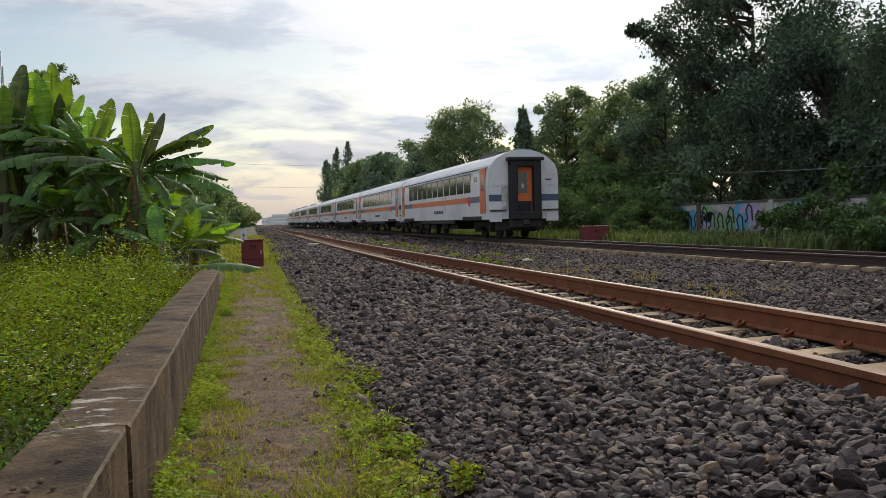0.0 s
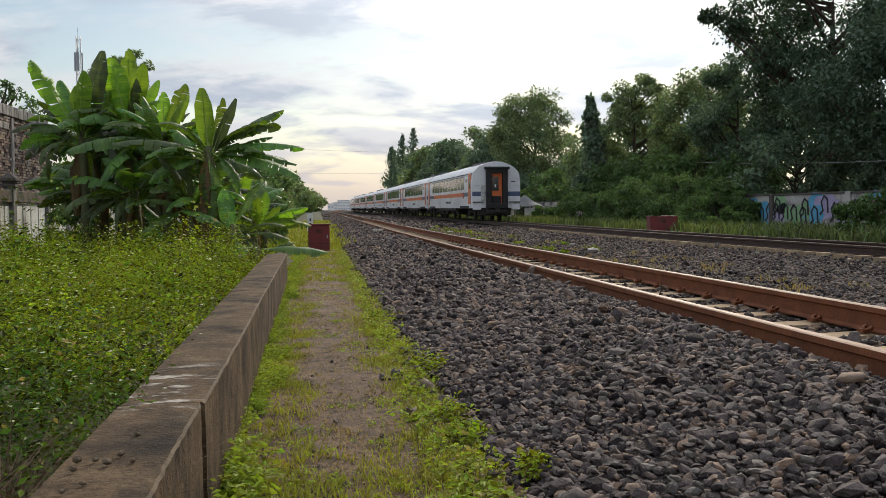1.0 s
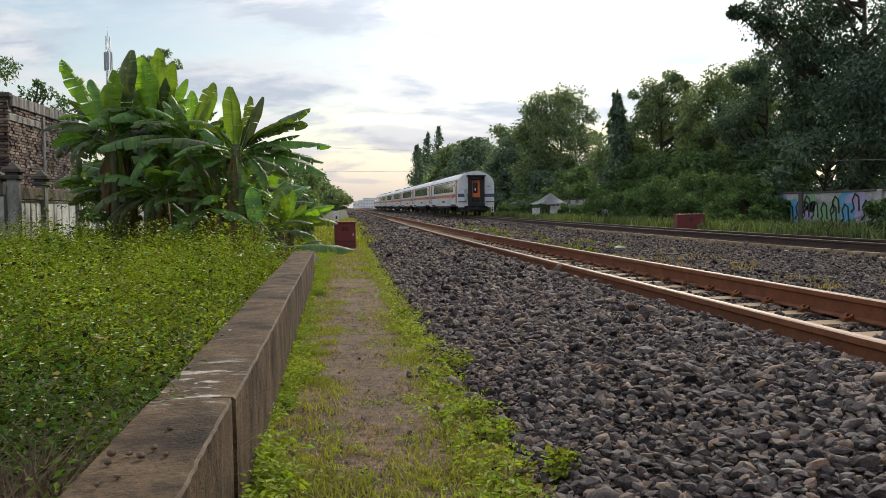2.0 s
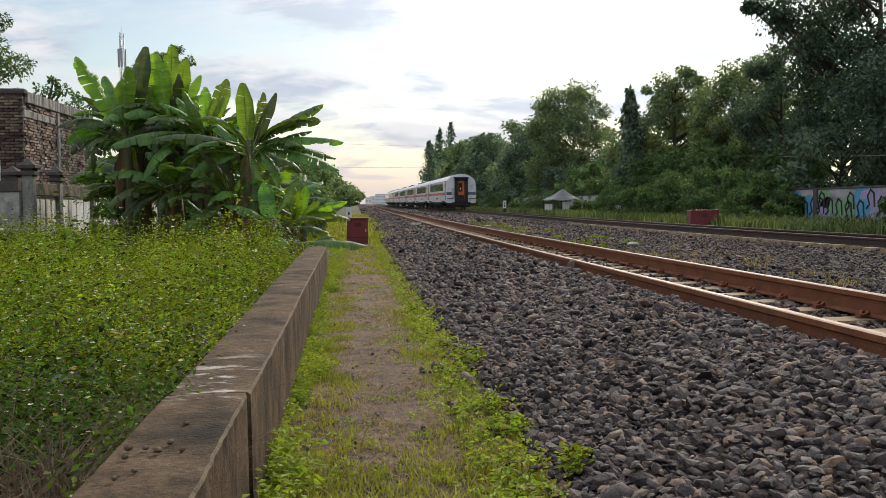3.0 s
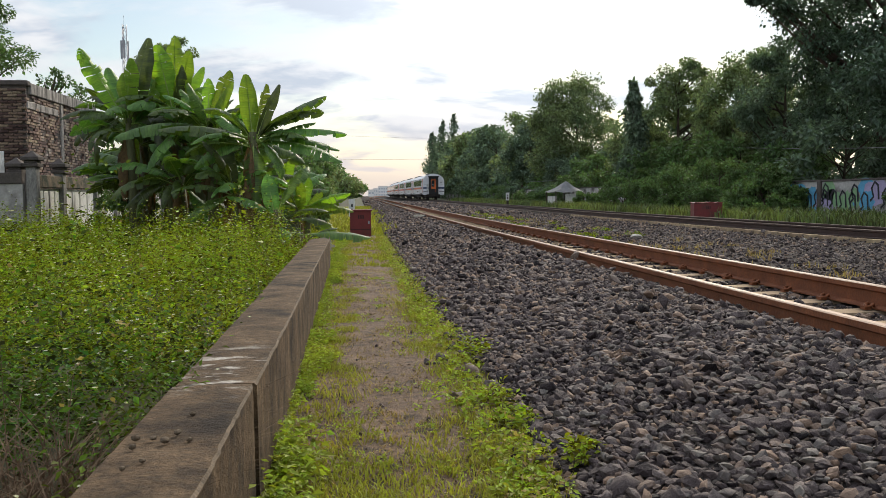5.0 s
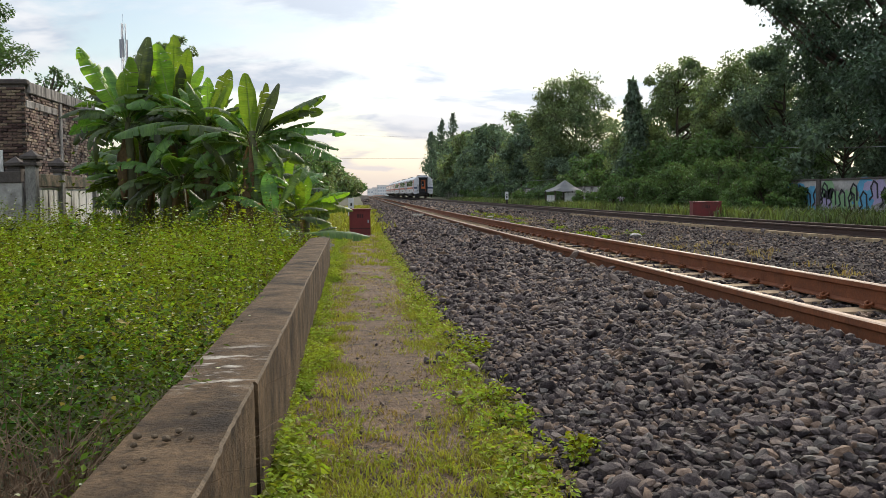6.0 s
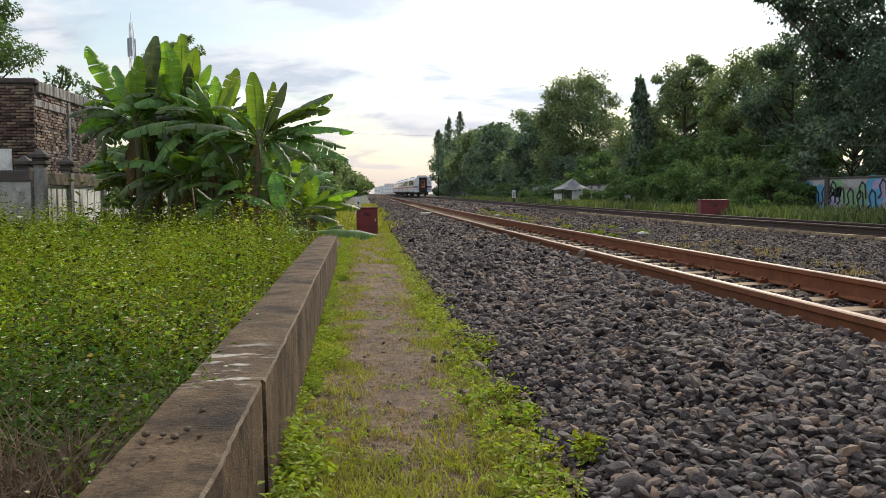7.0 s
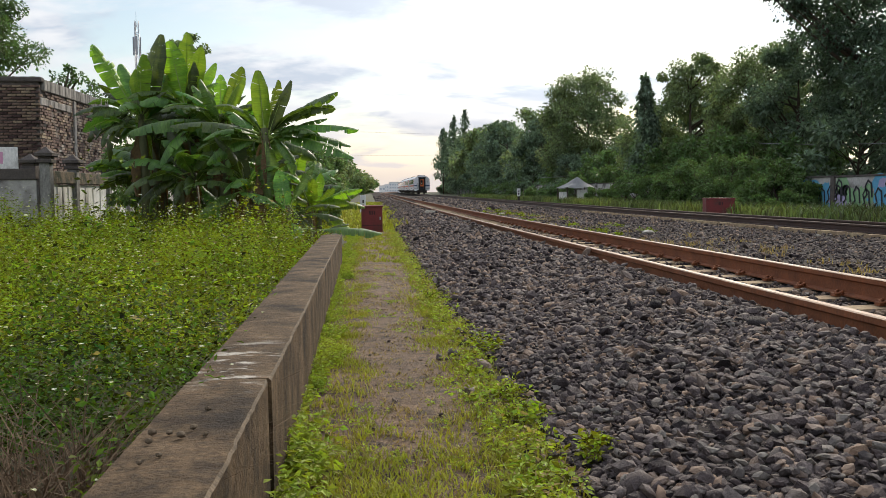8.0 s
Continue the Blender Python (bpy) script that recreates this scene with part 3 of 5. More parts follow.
def make_bogie(car, y):
    bm = bmesh.new()
    for sx in (-0.92, 0.92):
        box(bm, sx - 0.08, sx + 0.08, y - 1.5, y + 1.5, 0.50, 0.72, 0.02)
        for dy in (-1.1, 1.1):
            box(bm, sx - 0.12, sx + 0.12, y + dy - 0.17, y + dy + 0.17, 0.26, 0.56, 0.03)
            tube(bm, [(sx, y + dy * 0.6, 0.32), (sx, y + dy * 0.6, 0.52)], 0.11, 8)
    box(bm, -0.95, 0.95, y - 0.2, y + 0.2, 0.50, 0.80)
    bogie = part("bogie", bm, M_UNDER, car)
    for dy in (-1.1, 1.1):
        wheelset(bogie, y + dy)


def make_car():
    """A coach, with its tail end at y = 0 and its front at y = CAR_LEN."""
    car = thing("train_coach", "white railway coach with orange stripe and dark windows", "train coach", group="coaches of the train")
    bm = bmesh.new()
    extrude_y(bm, BODY, 0.0, CAR_LEN)
    body = part("body", bm, M_WHITE, car, "white and grey coach body")
    bm = bmesh.new()
    roof = [(x * 1.004, z + 0.012) for x, z in BODY[2:13]]
    extrude_y(bm, roof + [(1.2, 3.0), (-1.2, 3.0)], 0.02, CAR_LEN - 0.02)
    part("roof", bm, M_ROOF, car)
    for sx in (-1, 1):
        x0, x1 = sorted((sx * (HALF - 0.01), sx * (HALF + 0.006)))
        # a row of separate panes
        for i in range(11):
            y = 2.75 + i * 1.32
            part("window", boxed(x0, x1, y + 0.06, y + 1.24, 1.98, 2.76, bevel=0.004), M_GLASS, car)
        part("window", boxed(x0, x1, 1.75, 2.25, 2.40, 2.62), M_GLASS, car)
        part("orange_stripe", boxed(x0 - 0.003, x1 + 0.003, 3.4, CAR_LEN - 3.6, 1.53, 1.78), M_ORANGE, car)
        for y0, y1 in ((1.35, 3.38), (CAR_LEN - 3.55, CAR_LEN - 1.35)):
            part("slate_stripe", boxed(x0 - 0.003, x1 + 0.003, y0, y1, 1.53, 1.78), M_BLUE, car)
        part("emblem", tube(bmesh.new(), [(x0 - 0.006, 3.05, 1.60), (x1 + 0.008, 3.05, 1.60)], 0.22, 20), M_REDDOT, car, "round red emblem")
        for y in (0.42, CAR_LEN - 1.28):
            door = part("door", boxed(x0 - 0.004, x1 + 0.008, y, y + 0.86, 1.05, 2.92, bevel=0.006), M_ORANGE, car, "orange side door")
            part("window", boxed(x0 - 0.006, x1 + 0.016, y + 0.22, y + 0.64, 2.0, 2.65), M_GLASS, door)
            part("grab_rail", tube(bmesh.new(), [(sx * (HALF + 0.05), y - 0.08, 1.1), (sx * (HALF + 0.05), y - 0.08, 2.4)], 0.016, 6), M_STEEL, door)
        for i in range(6):
            part("number_bar", boxed(x0 - 0.003, x1 + 0.004, 8.2 + i * 0.36, 8.44 + i * 0.36, 1.12, 1.27), M_INK, car)
        part("gutter", boxed(*sorted((sx * 1.44, sx * 1.475)), 0.25, CAR_LEN - 0.25, 2.895, 2.925), M_UNDER, car)
        part("window_rail", boxed(x0, x1, 2.72, 17.22, 2.775, 2.80), M_BLACK, car)
        part("skirt", boxed(*sorted((sx * 1.30, sx * 1.46)), 6.0, CAR_LEN - 6.0, 0.62, 0.93, bevel=0.02), M_UNDER, car)
        # black strips stand in for the shaded cut-outs of the skirt above the bogies
        for y in (2.7, CAR_LEN - 2.7):
            part("wheel_hood", boxed(x0 - 0.004, x1 + 0.004, y - 1.6, y + 1.6, 0.78, 0.94), M_BLACK, car)
    bm = boxed(-1.25, 1.25, 0.6, CAR_LEN - 0.6, 0.74, 0.94)
    for y in (6.5, 8.6, 11.2, 13.0):
        box(bm, -1.2, 1.2, y, y + 1.3, 0.36, 0.76, 0.03)
    for y in (0.15, CAR_LEN - 0.75):
        box(bm, -1.05, 0.95, y, y + 0.6, 0.34, 0.78, 0.04)
    part("underframe", bm, M_UNDER, car)
    for y in (2.7, CAR_LEN - 2.7):
        make_bogie(car, y)
    for y in (1.3, CAR_LEN - 3.8):
        bm = boxed(-0.75, 0.75, y, y + 2.6, 3.38, 3.655, bevel=0.05, seg=2)
        unit = part("air_conditioner", bm, M_ROOFUNIT, car, "dark grey roof unit")
        for j in range(5):
            part("grille", boxed(-0.7, 0.7, y + 0.2 + j * 0.46, y + 0.50 + j * 0.46, 3.645, 3.668), M_UNDER, unit)
    for end, yy in ((-1, 0.0), (1, CAR_LEN)):
        w = lambda a, b: sorted((yy + end * a, yy + end * b))
        part("end_sheet", extrude_y(bmesh.new(), [(x * 0.995, min(z, 3.61)) for x, z in BODY], *w(0.0, 0.02)), M_WHITE, car, "pale grey end wall")
        bellows = bmesh.new()
        for s in (-1, 1):
            box(bellows, *sorted((s * 0.34, s * 0.66)), *w(0.02, 0.34), 0.95, 3.15, 0.03)
        box(bellows, -0.66, 0.66, *w(0.02, 0.34), 2.92, 3.2, 0.03)
        box(bellows, -0.76, 0.76, *w(0.02, 0.44), 3.16, 3.30, 0.03)
        box(bellows, -0.66, 0.66, *w(0.02, 0.40), 0.78, 1.10, 0.03)
        part("gangway_bellows", bellows, M_BLACK, car, "black rubber gangway frame")
        door = part("end_door", boxed(-0.345, 0.345, *w(0.02, 0.08), 1.10, 2.95, bevel=0.01), M_ORANGE, car, "orange end door")
        part("window", boxed(-0.27, 0.13, *w(0.07, 0.10), 1.85, 2.70, bevel=0.004), M_GLASS, door)
        part("notice", boxed(-0.12, -0.03, *w(0.095, 0.106), 2.06, 2.24), M_SIGN, door)
        part("lower_panel", boxed(-0.32, 0.30, *w(0.07, 0.10), 1.10, 1.52, bevel=0.004), M_BLACK, door)
        for s in (-1, 1):
            part("slate_stripe", boxed(*sorted((s * 0.67, s * 1.487)), *w(0.0, 0.026), 1.53, 1.80), M_BLUE, car)
            part("lamp_hatch", boxed(*sorted((s * 1.02, s * 1.35)), *w(0.0, 0.03), 2.12, 2.2), M_ROOF, car)
            part("step_board", boxed(*sorted((s * 0.80, s * 1.46)), *w(0.0, 0.12), 1.14, 1.19), M_UNDER, car)
            part("buffer_beam", boxed(*sorted((s * 0.95, s * 1.47)), *w(0.0, 0.05), 0.70, 1.12, bevel=0.01), M_WHITE, car)
        part("notice_board", boxed(-0.95, -0.70, *w(0.02, 0.05), 1.22, 2.2), M_FOIL, car, "crumpled silver foil patch")
        part("vent", boxed(0.92, 1.2, *w(0.0, 0.03), 2.38, 2.43), M_BLACK, car)
        bm = bmesh.new()
        tube(bm, [(0, yy, 0.72), (0, yy + end * 0.36, 0.72)], 0.11, 8)
        box(bm, -0.16, 0.16, *w(0.28, 0.37), 0.55, 0.88, 0.03)
        box(bm, -0.65, 0.65, *w(0.0, 0.25), 0.45, 0.95, 0.03)
        part("coupler", bm, M_UNDER, car)
        for s in (-0.42, 0.45):
            part("brake_hose", tube(bmesh.new(), [(s, yy + end * 0.1, 0.75), (s, yy + end * 0.28, 0.6), (s, yy + end * 0.3, 0.35), (s + 0.05, yy + end * 0.26, 0.28)], 0.03, 6), M_BLACK, car)
    return car


def make_loco():
    loco = thing("locomotive", "distant white diesel locomotive at the head of the train", "locomotive")
    bm = extrude_y(bmesh.new(), [(x * 0.95, z if z < 3 else 3 + (z - 3) * 0.6) for x, z in BODY], 0.0, 14.0)
    part("body", bm, M_WHITE, loco)
    part("stripe", boxed(-1.44, 1.44, 0.3, 13.7, 1.5, 1.75), M_ORANGE, loco)
    bm = boxed(-1.2, 1.2, 0.4, 13.6, 0.6, 0.94)
    part("underframe", bm, M_UNDER, loco)
    for y in (3, 11):
        make_bogie(loco, y)
    return loco


def tail_at(t):
    return 33.3 + 18.0 * t - 0.205 * t * t


def on_track(y):
    """Pose on the far track whose origin stands at the distance y."""
    dx = (centre2(y + 9) - centre2(y - 9)) / 18
    grade = (rise(y + 19) - rise(y)) / 19
    return pose(centre2(y), y, RAIL2 + rise(y), math.degrees(math.atan(grade)), 0, -math.degrees(math.atan(dx)))


coach = make_car()
coaches = [coach] + [copy_thing(coach, Matrix()) for _ in range(7)]
tagged(coach, "white last railway coach with orange end door and slate stripe")
locomotive = make_loco()


def motions():
    steps = [0.5 * i for i in range(17)]
    for i, c in enumerate(coaches + [locomotive]):
        walk(c, [(t, on_track(tail_at(t) + i * (CAR_LEN + CAR_GAP))) for t in steps])


# ---- low plants ----
def leaf_cloud(name, base, direction, length, width, fold, rng, *mats, index=None):
    """Many small folded leaves in one mesh: base points, unit directions, lengths and widths."""
    n = len(base)
    side = np.cross(direction, np.array([0, 0, 1.0]) + rng.normal(0, 0.5, (n, 3)))
    side /= np.linalg.norm(side, axis=1, keepdims=True) + 1e-9
    up = np.cross(side, direction)
    mid = base + direction * (length * 0.45)[:, None]
    v = np.stack([base, mid + side * (width * 0.5)[:, None] + up * (fold * width)[:, None], base + direction * length[:, None] - up * (fold * 0.6 * length)[:, None], mid - side * (width * 0.5)[:, None] + up * (fold * width)[:, None]], 1).reshape(-1, 3)
    o = (np.arange(n) * 4)[:, None]
    f = np.concatenate([o + np.array([0, 1, 2]), o + np.array([0, 2, 3])], 1).reshape(-1, 3)
    idx = None if index is None else np.repeat(index, 2).astype(np.int32)
    return raw_mesh(name, v.tolist(), f.tolist(), *mats, index=idx)


def unit(v):
    return v / (np.linalg.norm(v, axis=1, keepdims=True) + 1e-9)


def weeds(name, label, xy, height, leaf, per, rng, flower=0.0, z0=None, dry=0.0, main=None, splay=0.16, close=0.12):
    n = len(xy)
    h = height * rng.uniform(0.5, 1.2, n)
    lean = rng.normal(0, splay, (n, 2))
    which = np.repeat(np.arange(n), per)
    s = 0.3 + 0.7 * rng.random(n * per) ** 0.7
    z = np.array([ground_z(x, y) for x, y in xy]) if z0 is None else z0
    a = rng.uniform(0, 2 * np.pi, n * per)
    out = rng.uniform(0.005, close, n * per) * np.minimum(height[which] / 0.4, 1.0)
    p = np.stack([xy[which, 0] + lean[which, 0] * s * h[which] + np.cos(a) * out, xy[which, 1] + lean[which, 1] * s * h[which] + np.sin(a) * out, z[which] + s * h[which]], 1)
    d = unit(np.stack([np.cos(a), np.sin(a), rng.normal(0.12, 0.42, n * per)], 1))
    ln = leaf * rng.uniform(0.55, 1.3, n * per) * (1.25 - 0.5 * s)
    wd = ln * rng.uniform(0.4, 0.62, n * per)
    idx = (rng.random(n * per) < dry).astype(int) * 2
    if flower:
        # pale tufts at the tops of some plants
        m = rng.random(n) < flower
        k = int(m.sum())
        q = np.repeat(np.stack([xy[m, 0] + lean[m, 0] * h[m], xy[m, 1] + lean[m, 1] * h[m], z[m] + h[m] * 1.03], 1), 4, axis=0)
        b = np.tile(np.arange(4) * np.pi / 2, k)
        p = np.concatenate([p, q])
        d = np.concatenate([d, unit(np.stack([np.cos(b), np.sin(b), np.full(4 * k, 0.35)], 1))])
        ln = np.concatenate([ln, np.full(4 * k, leaf * 0.28)])
        wd = np.concatenate([wd, np.full(4 * k, leaf * 0.26)])
        idx = np.concatenate([idx, np.ones(4 * k, int)])
    me = leaf_cloud(name, p, d, ln, wd, 0.14, rng, main or M_WEED, M_FLOWER, M_DRY, index=idx)
    return tagged(new(name, me), label, "weeds", kind="stuff")


def stalks(name, label, xy, height, rng, material, width=0.006, lean=0.2, z0=0.0, category="grass"):
    """Blades or stalks: each a bent, tapering strip."""
    n = len(xy)
    a = rng.uniform(0, 2 * np.pi, n)
    side = np.stack([np.cos(a), np.sin(a), np.zeros(n)], 1) * (width * rng.uniform(0.6, 1.2, n))[:, None]
    tip = rng.normal(0, lean, (n, 2)) * height[:, None]
    z = np.array([ground_z(x, y) for x, y in xy]) + z0
    b = np.concatenate([xy, z[:, None]], 1)
    m = b + np.concatenate([tip * 0.32, height[:, None] * 0.58], 1)
    t = b + np.concatenate([tip, height[:, None] * rng.uniform(0.75, 1.0, (n, 1))], 1)
    v = np.stack([b - side, b + side, m + side * 0.75, m - side * 0.75, t], 1).reshape(-1, 3)
    o = np.arange(n) * 5
    f = [q for i in o.tolist() for q in ((i, i + 1, i + 2, i + 3), (i + 3, i + 2, i + 4))]
    return tagged(new(name, raw_mesh(name, v.tolist(), f, material)), label, category, kind="stuff")


def clumped(rng, n, x0, x1, y0, y1, per, spread, power=1.0):
    """Points in tufts; power above 1 crowds them towards y0."""
    c = np.stack([rng.uniform(x0, x1, n), y0 + (y1 - y0) * rng.random(n) ** power], 1)
    return np.repeat(c, per, axis=0) + rng.normal(0, spread, (n * per, 2))


def weed_height(xy):
    h = np.array([0.60 + 0.22 * noise.noise((x * 0.5, y * 0.4, 2.0)) + 0.34 * noise.noise((x * 2.1, y * 2.1, 7.0)) for x, y in xy])
    return h * np.clip(0.86 + (-0.6 - xy[:, 0]) * 0.2, 0.86, 1.0)


def make_field():
    rng = np.random.default_rng(5)
    for (x0, x1, y0, y1, step, leaf, per, stems, label) in ((-2.6, -0.66, 2.05, 4.6, 0.24, 0.034, 30, 11, "dense fresh green weeds beside the low wall"), (-4.6, -0.70, 4.6, 9.5, 0.28, 0.038, 30, 11, "dense green weeds with tiny white flowers"), (-7.3, -0.78, 9.5, 17.5, 0.34, 0.048, 30, 11, "yellow-green flowering weeds in front of the fence"), (-11, -4.0, 14.5, 22, 0.40, 0.075, 26, 8, "tall weeds at the foot of the fence")):
        c = scatter(rng, x0, x1, y0, y1, step, 0.7)
        c = c[c[:, 0] < -0.66 - 0.0125 * c[:, 1]]
        # hollows between the plants
        c = c[[noise.noise((x * 1.25, y * 1.0, 11.0)) > -0.27 for x, y in c]]
        # a dead patch beside the wall
        c = c[((c[:, 0] + 0.95) / 0.30) ** 2 + ((c[:, 1] - 2.35) / 0.42) ** 2 > 1]
        tall = np.repeat(weed_height(c) * rng.uniform(0.50, 1.40, len(c)), stems)
        xy = np.repeat(c, stems, axis=0) + rng.normal(0, step * 0.16, (len(c) * stems, 2))
        # the patch nearest the wall takes the leaf with shade painted in
        weeds("weed_patch", label, xy, tall, leaf, per, rng, flower=0.40 if y1 < 5 else 0.50, dry=0.02, main=M_WEED_SHADED if y1 < 5 else None, splay=0.27, close=0.05 + leaf * 0.4)
    # thin dry stalks standing out of the weeds
    xy = clumped(rng, 60, -1.15, -0.74, 2.0, 2.7, 14, 0.05)
    stalks("dry_stalks", "tangle of bare dry brown stalks beside the wall", xy, rng.uniform(0.22, 0.58, len(xy)), rng, M_TWIG, 0.0030, 0.75, category="dry stalks")
    xy = clumped(rng, 9, -1.35, -0.80, 2.1, 2.9, 6, 0.05)
    stalks("dry_stalks", "pale dead stems leaning out of the weeds", xy, rng.uniform(0.5, 0.78, len(xy)), rng, M_TWIG, 0.0032, 0.35, category="dry stalks")
    xy = clumped(rng, 420, -6.8, -0.85, 6, 17, 3, 0.10)
    xy = xy[xy[:, 0] < -0.7 - 0.011 * xy[:, 1]]
    stalks("weed_stalks", "upright leafy stalks standing out of the weeds", xy, rng.uniform(0.35, 0.72, len(xy)), rng, M_WEED, 0.005, 0.16, category="weeds")
    # single plants that stand over the rest
    c = np.stack([rng.uniform(-6.6, -1.0, 110), rng.uniform(5.5, 17.2, 110)], 1)
    c = c[c[:, 0] > -0.43 * c[:, 1]]
    xy = np.repeat(c, 5, axis=0) + rng.normal(0, 0.05, (len(c) * 5, 2))
    weeds("weed_patch", "tall leafy weeds standing out of the field", xy, np.repeat(rng.uniform(0.72, 1.0, len(c)), 5), 0.05, 36, rng, flower=0.6, splay=0.14, close=0.07)
    xy = clumped(rng, 60, -6.5, -0.95, 8, 16, 5, 0.08)
    stalks("dry_stalks", "thin seeding stalks over the weeds", xy, rng.uniform(0.5, 0.85, len(xy)), rng, M_WEED_STEM, 0.004, 0.15, category="dry stalks")
    # verge on the wall's side of the path: creeping bright leaves
    c = clumped(rng, 760, -0.36, -0.12, 1.6, 22, 5, 0.035, 1.4)
    c = c[[noise.noise((x * 3.0, y * 1.6, 3.0)) > (x + 0.22) * 2.6 for x, y in c]]
    c[:, 0] = np.maximum(c[:, 0] - 0.006 * c[:, 1], -0.29 - 0.0092 * c[:, 1])
    weeds("creeping_weeds", "bright low creeping weeds along the wall's foot", c, rng.uniform(0.03, 0.11, len(c)), 0.028, 14, rng, main=M_CREEP)
    c = clumped(rng, 14, -0.27, -0.22, 1.9, 3.4, 9, 0.035)
    weeds("creeping_weeds", "leafy tuft of weeds against the wall", c, rng.uniform(0.10, 0.20, len(c)), 0.042, 10, rng, main=M_CREEP)
    # verge on the ballast's side
    c = clumped(rng, 170, 0.48, 0.70, 2.2, 24, 6, 0.045, 1.5)
    weeds("verge_weeds", "low broad-leaved weeds at the edge of the ballast", c, rng.uniform(0.04, 0.12, len(c)), 0.034, 7, rng, dry=0.1, main=M_CREEP)
    for x, y, r, h in ((0.74, 5.35, 0.07, 0.16), (0.68, 4.15, 0.08, 0.10), (0.72, 3.75, 0.09, 0.09), (0.84, 3.15, 0.05, 0.11), (0.62, 3.0, 0.09, 0.08), (0.60, 8.2, 0.10, 0.12)):
        c = np.stack([rng.normal(x, r * 0.6, 26), rng.normal(y, r, 26)], 1)
        weeds("verge_weeds", "tuft of broad green weeds growing out of the ballast", c, rng.uniform(h * 0.6, h, 26), 0.040, 6, rng)
    # grass of the path
    c = np.concatenate([clumped(rng, 900, 0.46, 0.70, 2.0, 26, 9, 0.03, 1.6), clumped(rng, 420, -0.30, -0.12, 2.0, 26, 9, 0.035, 1.5), clumped(rng, 110, -0.15, 0.66, 2.0, 3.7, 12, 0.035), clumped(rng, 90, 0.3, 0.55, 3.2, 9, 8, 0.04)])
    stalks("path_grass", "short yellow-green grass along both sides of the path", c, rng.uniform(0.018, 0.062, len(c)), rng, M_GRASS, 0.0032, 0.6)
    c = clumped(rng, 1300, -0.27, 0.7, 2.0, 20, 8, 0.035, 1.6)
    stalks("path_grass", "sparse dry short grass on the trodden path", c, rng.uniform(0.008, 0.03, len(c)), rng, M_DRY, 0.003, 0.9)
    c = clumped(rng, 420, -0.55, 0.62, 13, 40, 24, 0.08)
    stalks("path_grass", "mown-looking green grass around the red box", c, rng.uniform(0.02, 0.07, len(c)), rng, M_GRASS, 0.009, 0.5)
    c = clumped(rng, 500, -3.0, 0.7, 24, 75, 26, 0.25)
    stalks("path_grass", "rough grass along the line beyond the box", c, rng.uniform(0.08, 0.25, len(c)), rng, M_GRASS, 0.03, 0.4)
    c = np.concatenate([clumped(rng, 60, -0.22, 0.66, 2.0, 3.4, 60, 0.05), clumped(rng, 34, -0.2, 0.0, 3.2, 10, 60, 0.05), clumped(rng, 40, 0.42, 0.66, 3.2, 10, 60, 0.05)])
    stalks("path_grass", "small green patches of grass on the trodden path", c, rng.uniform(0.015, 0.05, len(c)), rng, M_GRASS, 0.003, 0.7)
    c = clumped(rng, 60, -0.2, 0.6, 2.2, 12, 10, 0.05, 1.3)
    weeds("path_weeds", "tiny creeping weeds on the trodden path", c, rng.uniform(0.012, 0.035, len(c)), 0.02, 7, rng, main=M_CREEP)
    # strip between the tracks
    c = clumped(rng, 110, 5.2, 7.6, 9, 60, 14, 0.09)
    stalks("track_grass", "thin yellowed grass in the ballast between the tracks", c, rng.uniform(0.04, 0.14, len(c)), rng, M_DRY, 0.008, 0.5)
    c = clumped(rng, 26, 5.0, 7.0, 18, 50, 14, 0.10)
    weeds("track_weeds", "small green weeds in the ballast between the tracks", c, rng.uniform(0.06, 0.15, len(c)), 0.08, 6, rng)
    # rough grass past the far track
    c = clumped(rng, 1300, 14.0, 17.8, 20, 130, 22, 0.22)
    stalks("verge_grass", "tall rank grass between far track and graffiti wall", c, rng.uniform(0.3, 0.75, len(c)), rng, M_RANK, 0.028, 0.3)
    # crumbs of stone and earth trodden into the path
    c = np.stack([rng.uniform(-0.25, 0.7, 4200), 2.0 + 10 * rng.random(4200) ** 1.5], 1)
    pebbles = np.stack([rng.uniform(-0.1, 0.62, 260), 2.2 + 9 * rng.random(260) ** 1.3], 1)
    tagged(new("path_gravel", stones("path_gravel", pebbles, 0.014, rng, 0.2)), "dark pebbles half sunk in the trodden path", "gravel", kind="stuff")
    tagged(new("path_gravel", stones("path_gravel", c, 0.008, rng, 0.3, rock=M_PATH)), "small gravel and earth crumbs trodden into the path", "gravel", kind="stuff")


make_field()

# ---- rubble on the low wall ----
def make_rubble():
    rng = np.random.default_rng(3)
    v = ICO_V * np.array([1, 0.8, 0.7])
    for x, y, r in ((-0.455, 2.05, 0.013), (-0.44, 2.12, 0.011), (-0.49, 2.08, 0.009), (-0.40, 2.06, 0.008), (-0.52, 2.01, 0.010), (-0.44, 2.31, 0.009), (-0.47, 1.9, 0.009), (-0.53, 2.08, 0.012), (-0.50, 1.85, 0.008)):
        me = raw_mesh("pebble", (v * r * rng.uniform(0.8, 1.2, (12, 1))).tolist(), ICO_F.tolist(), M_CHIP)
        tagged(new("pebble", me), "small loose stone lying on the wall top", "pebble", group="pebbles on the wall").location = (x, y, 0.463 + r * 0.7)


make_rubble()


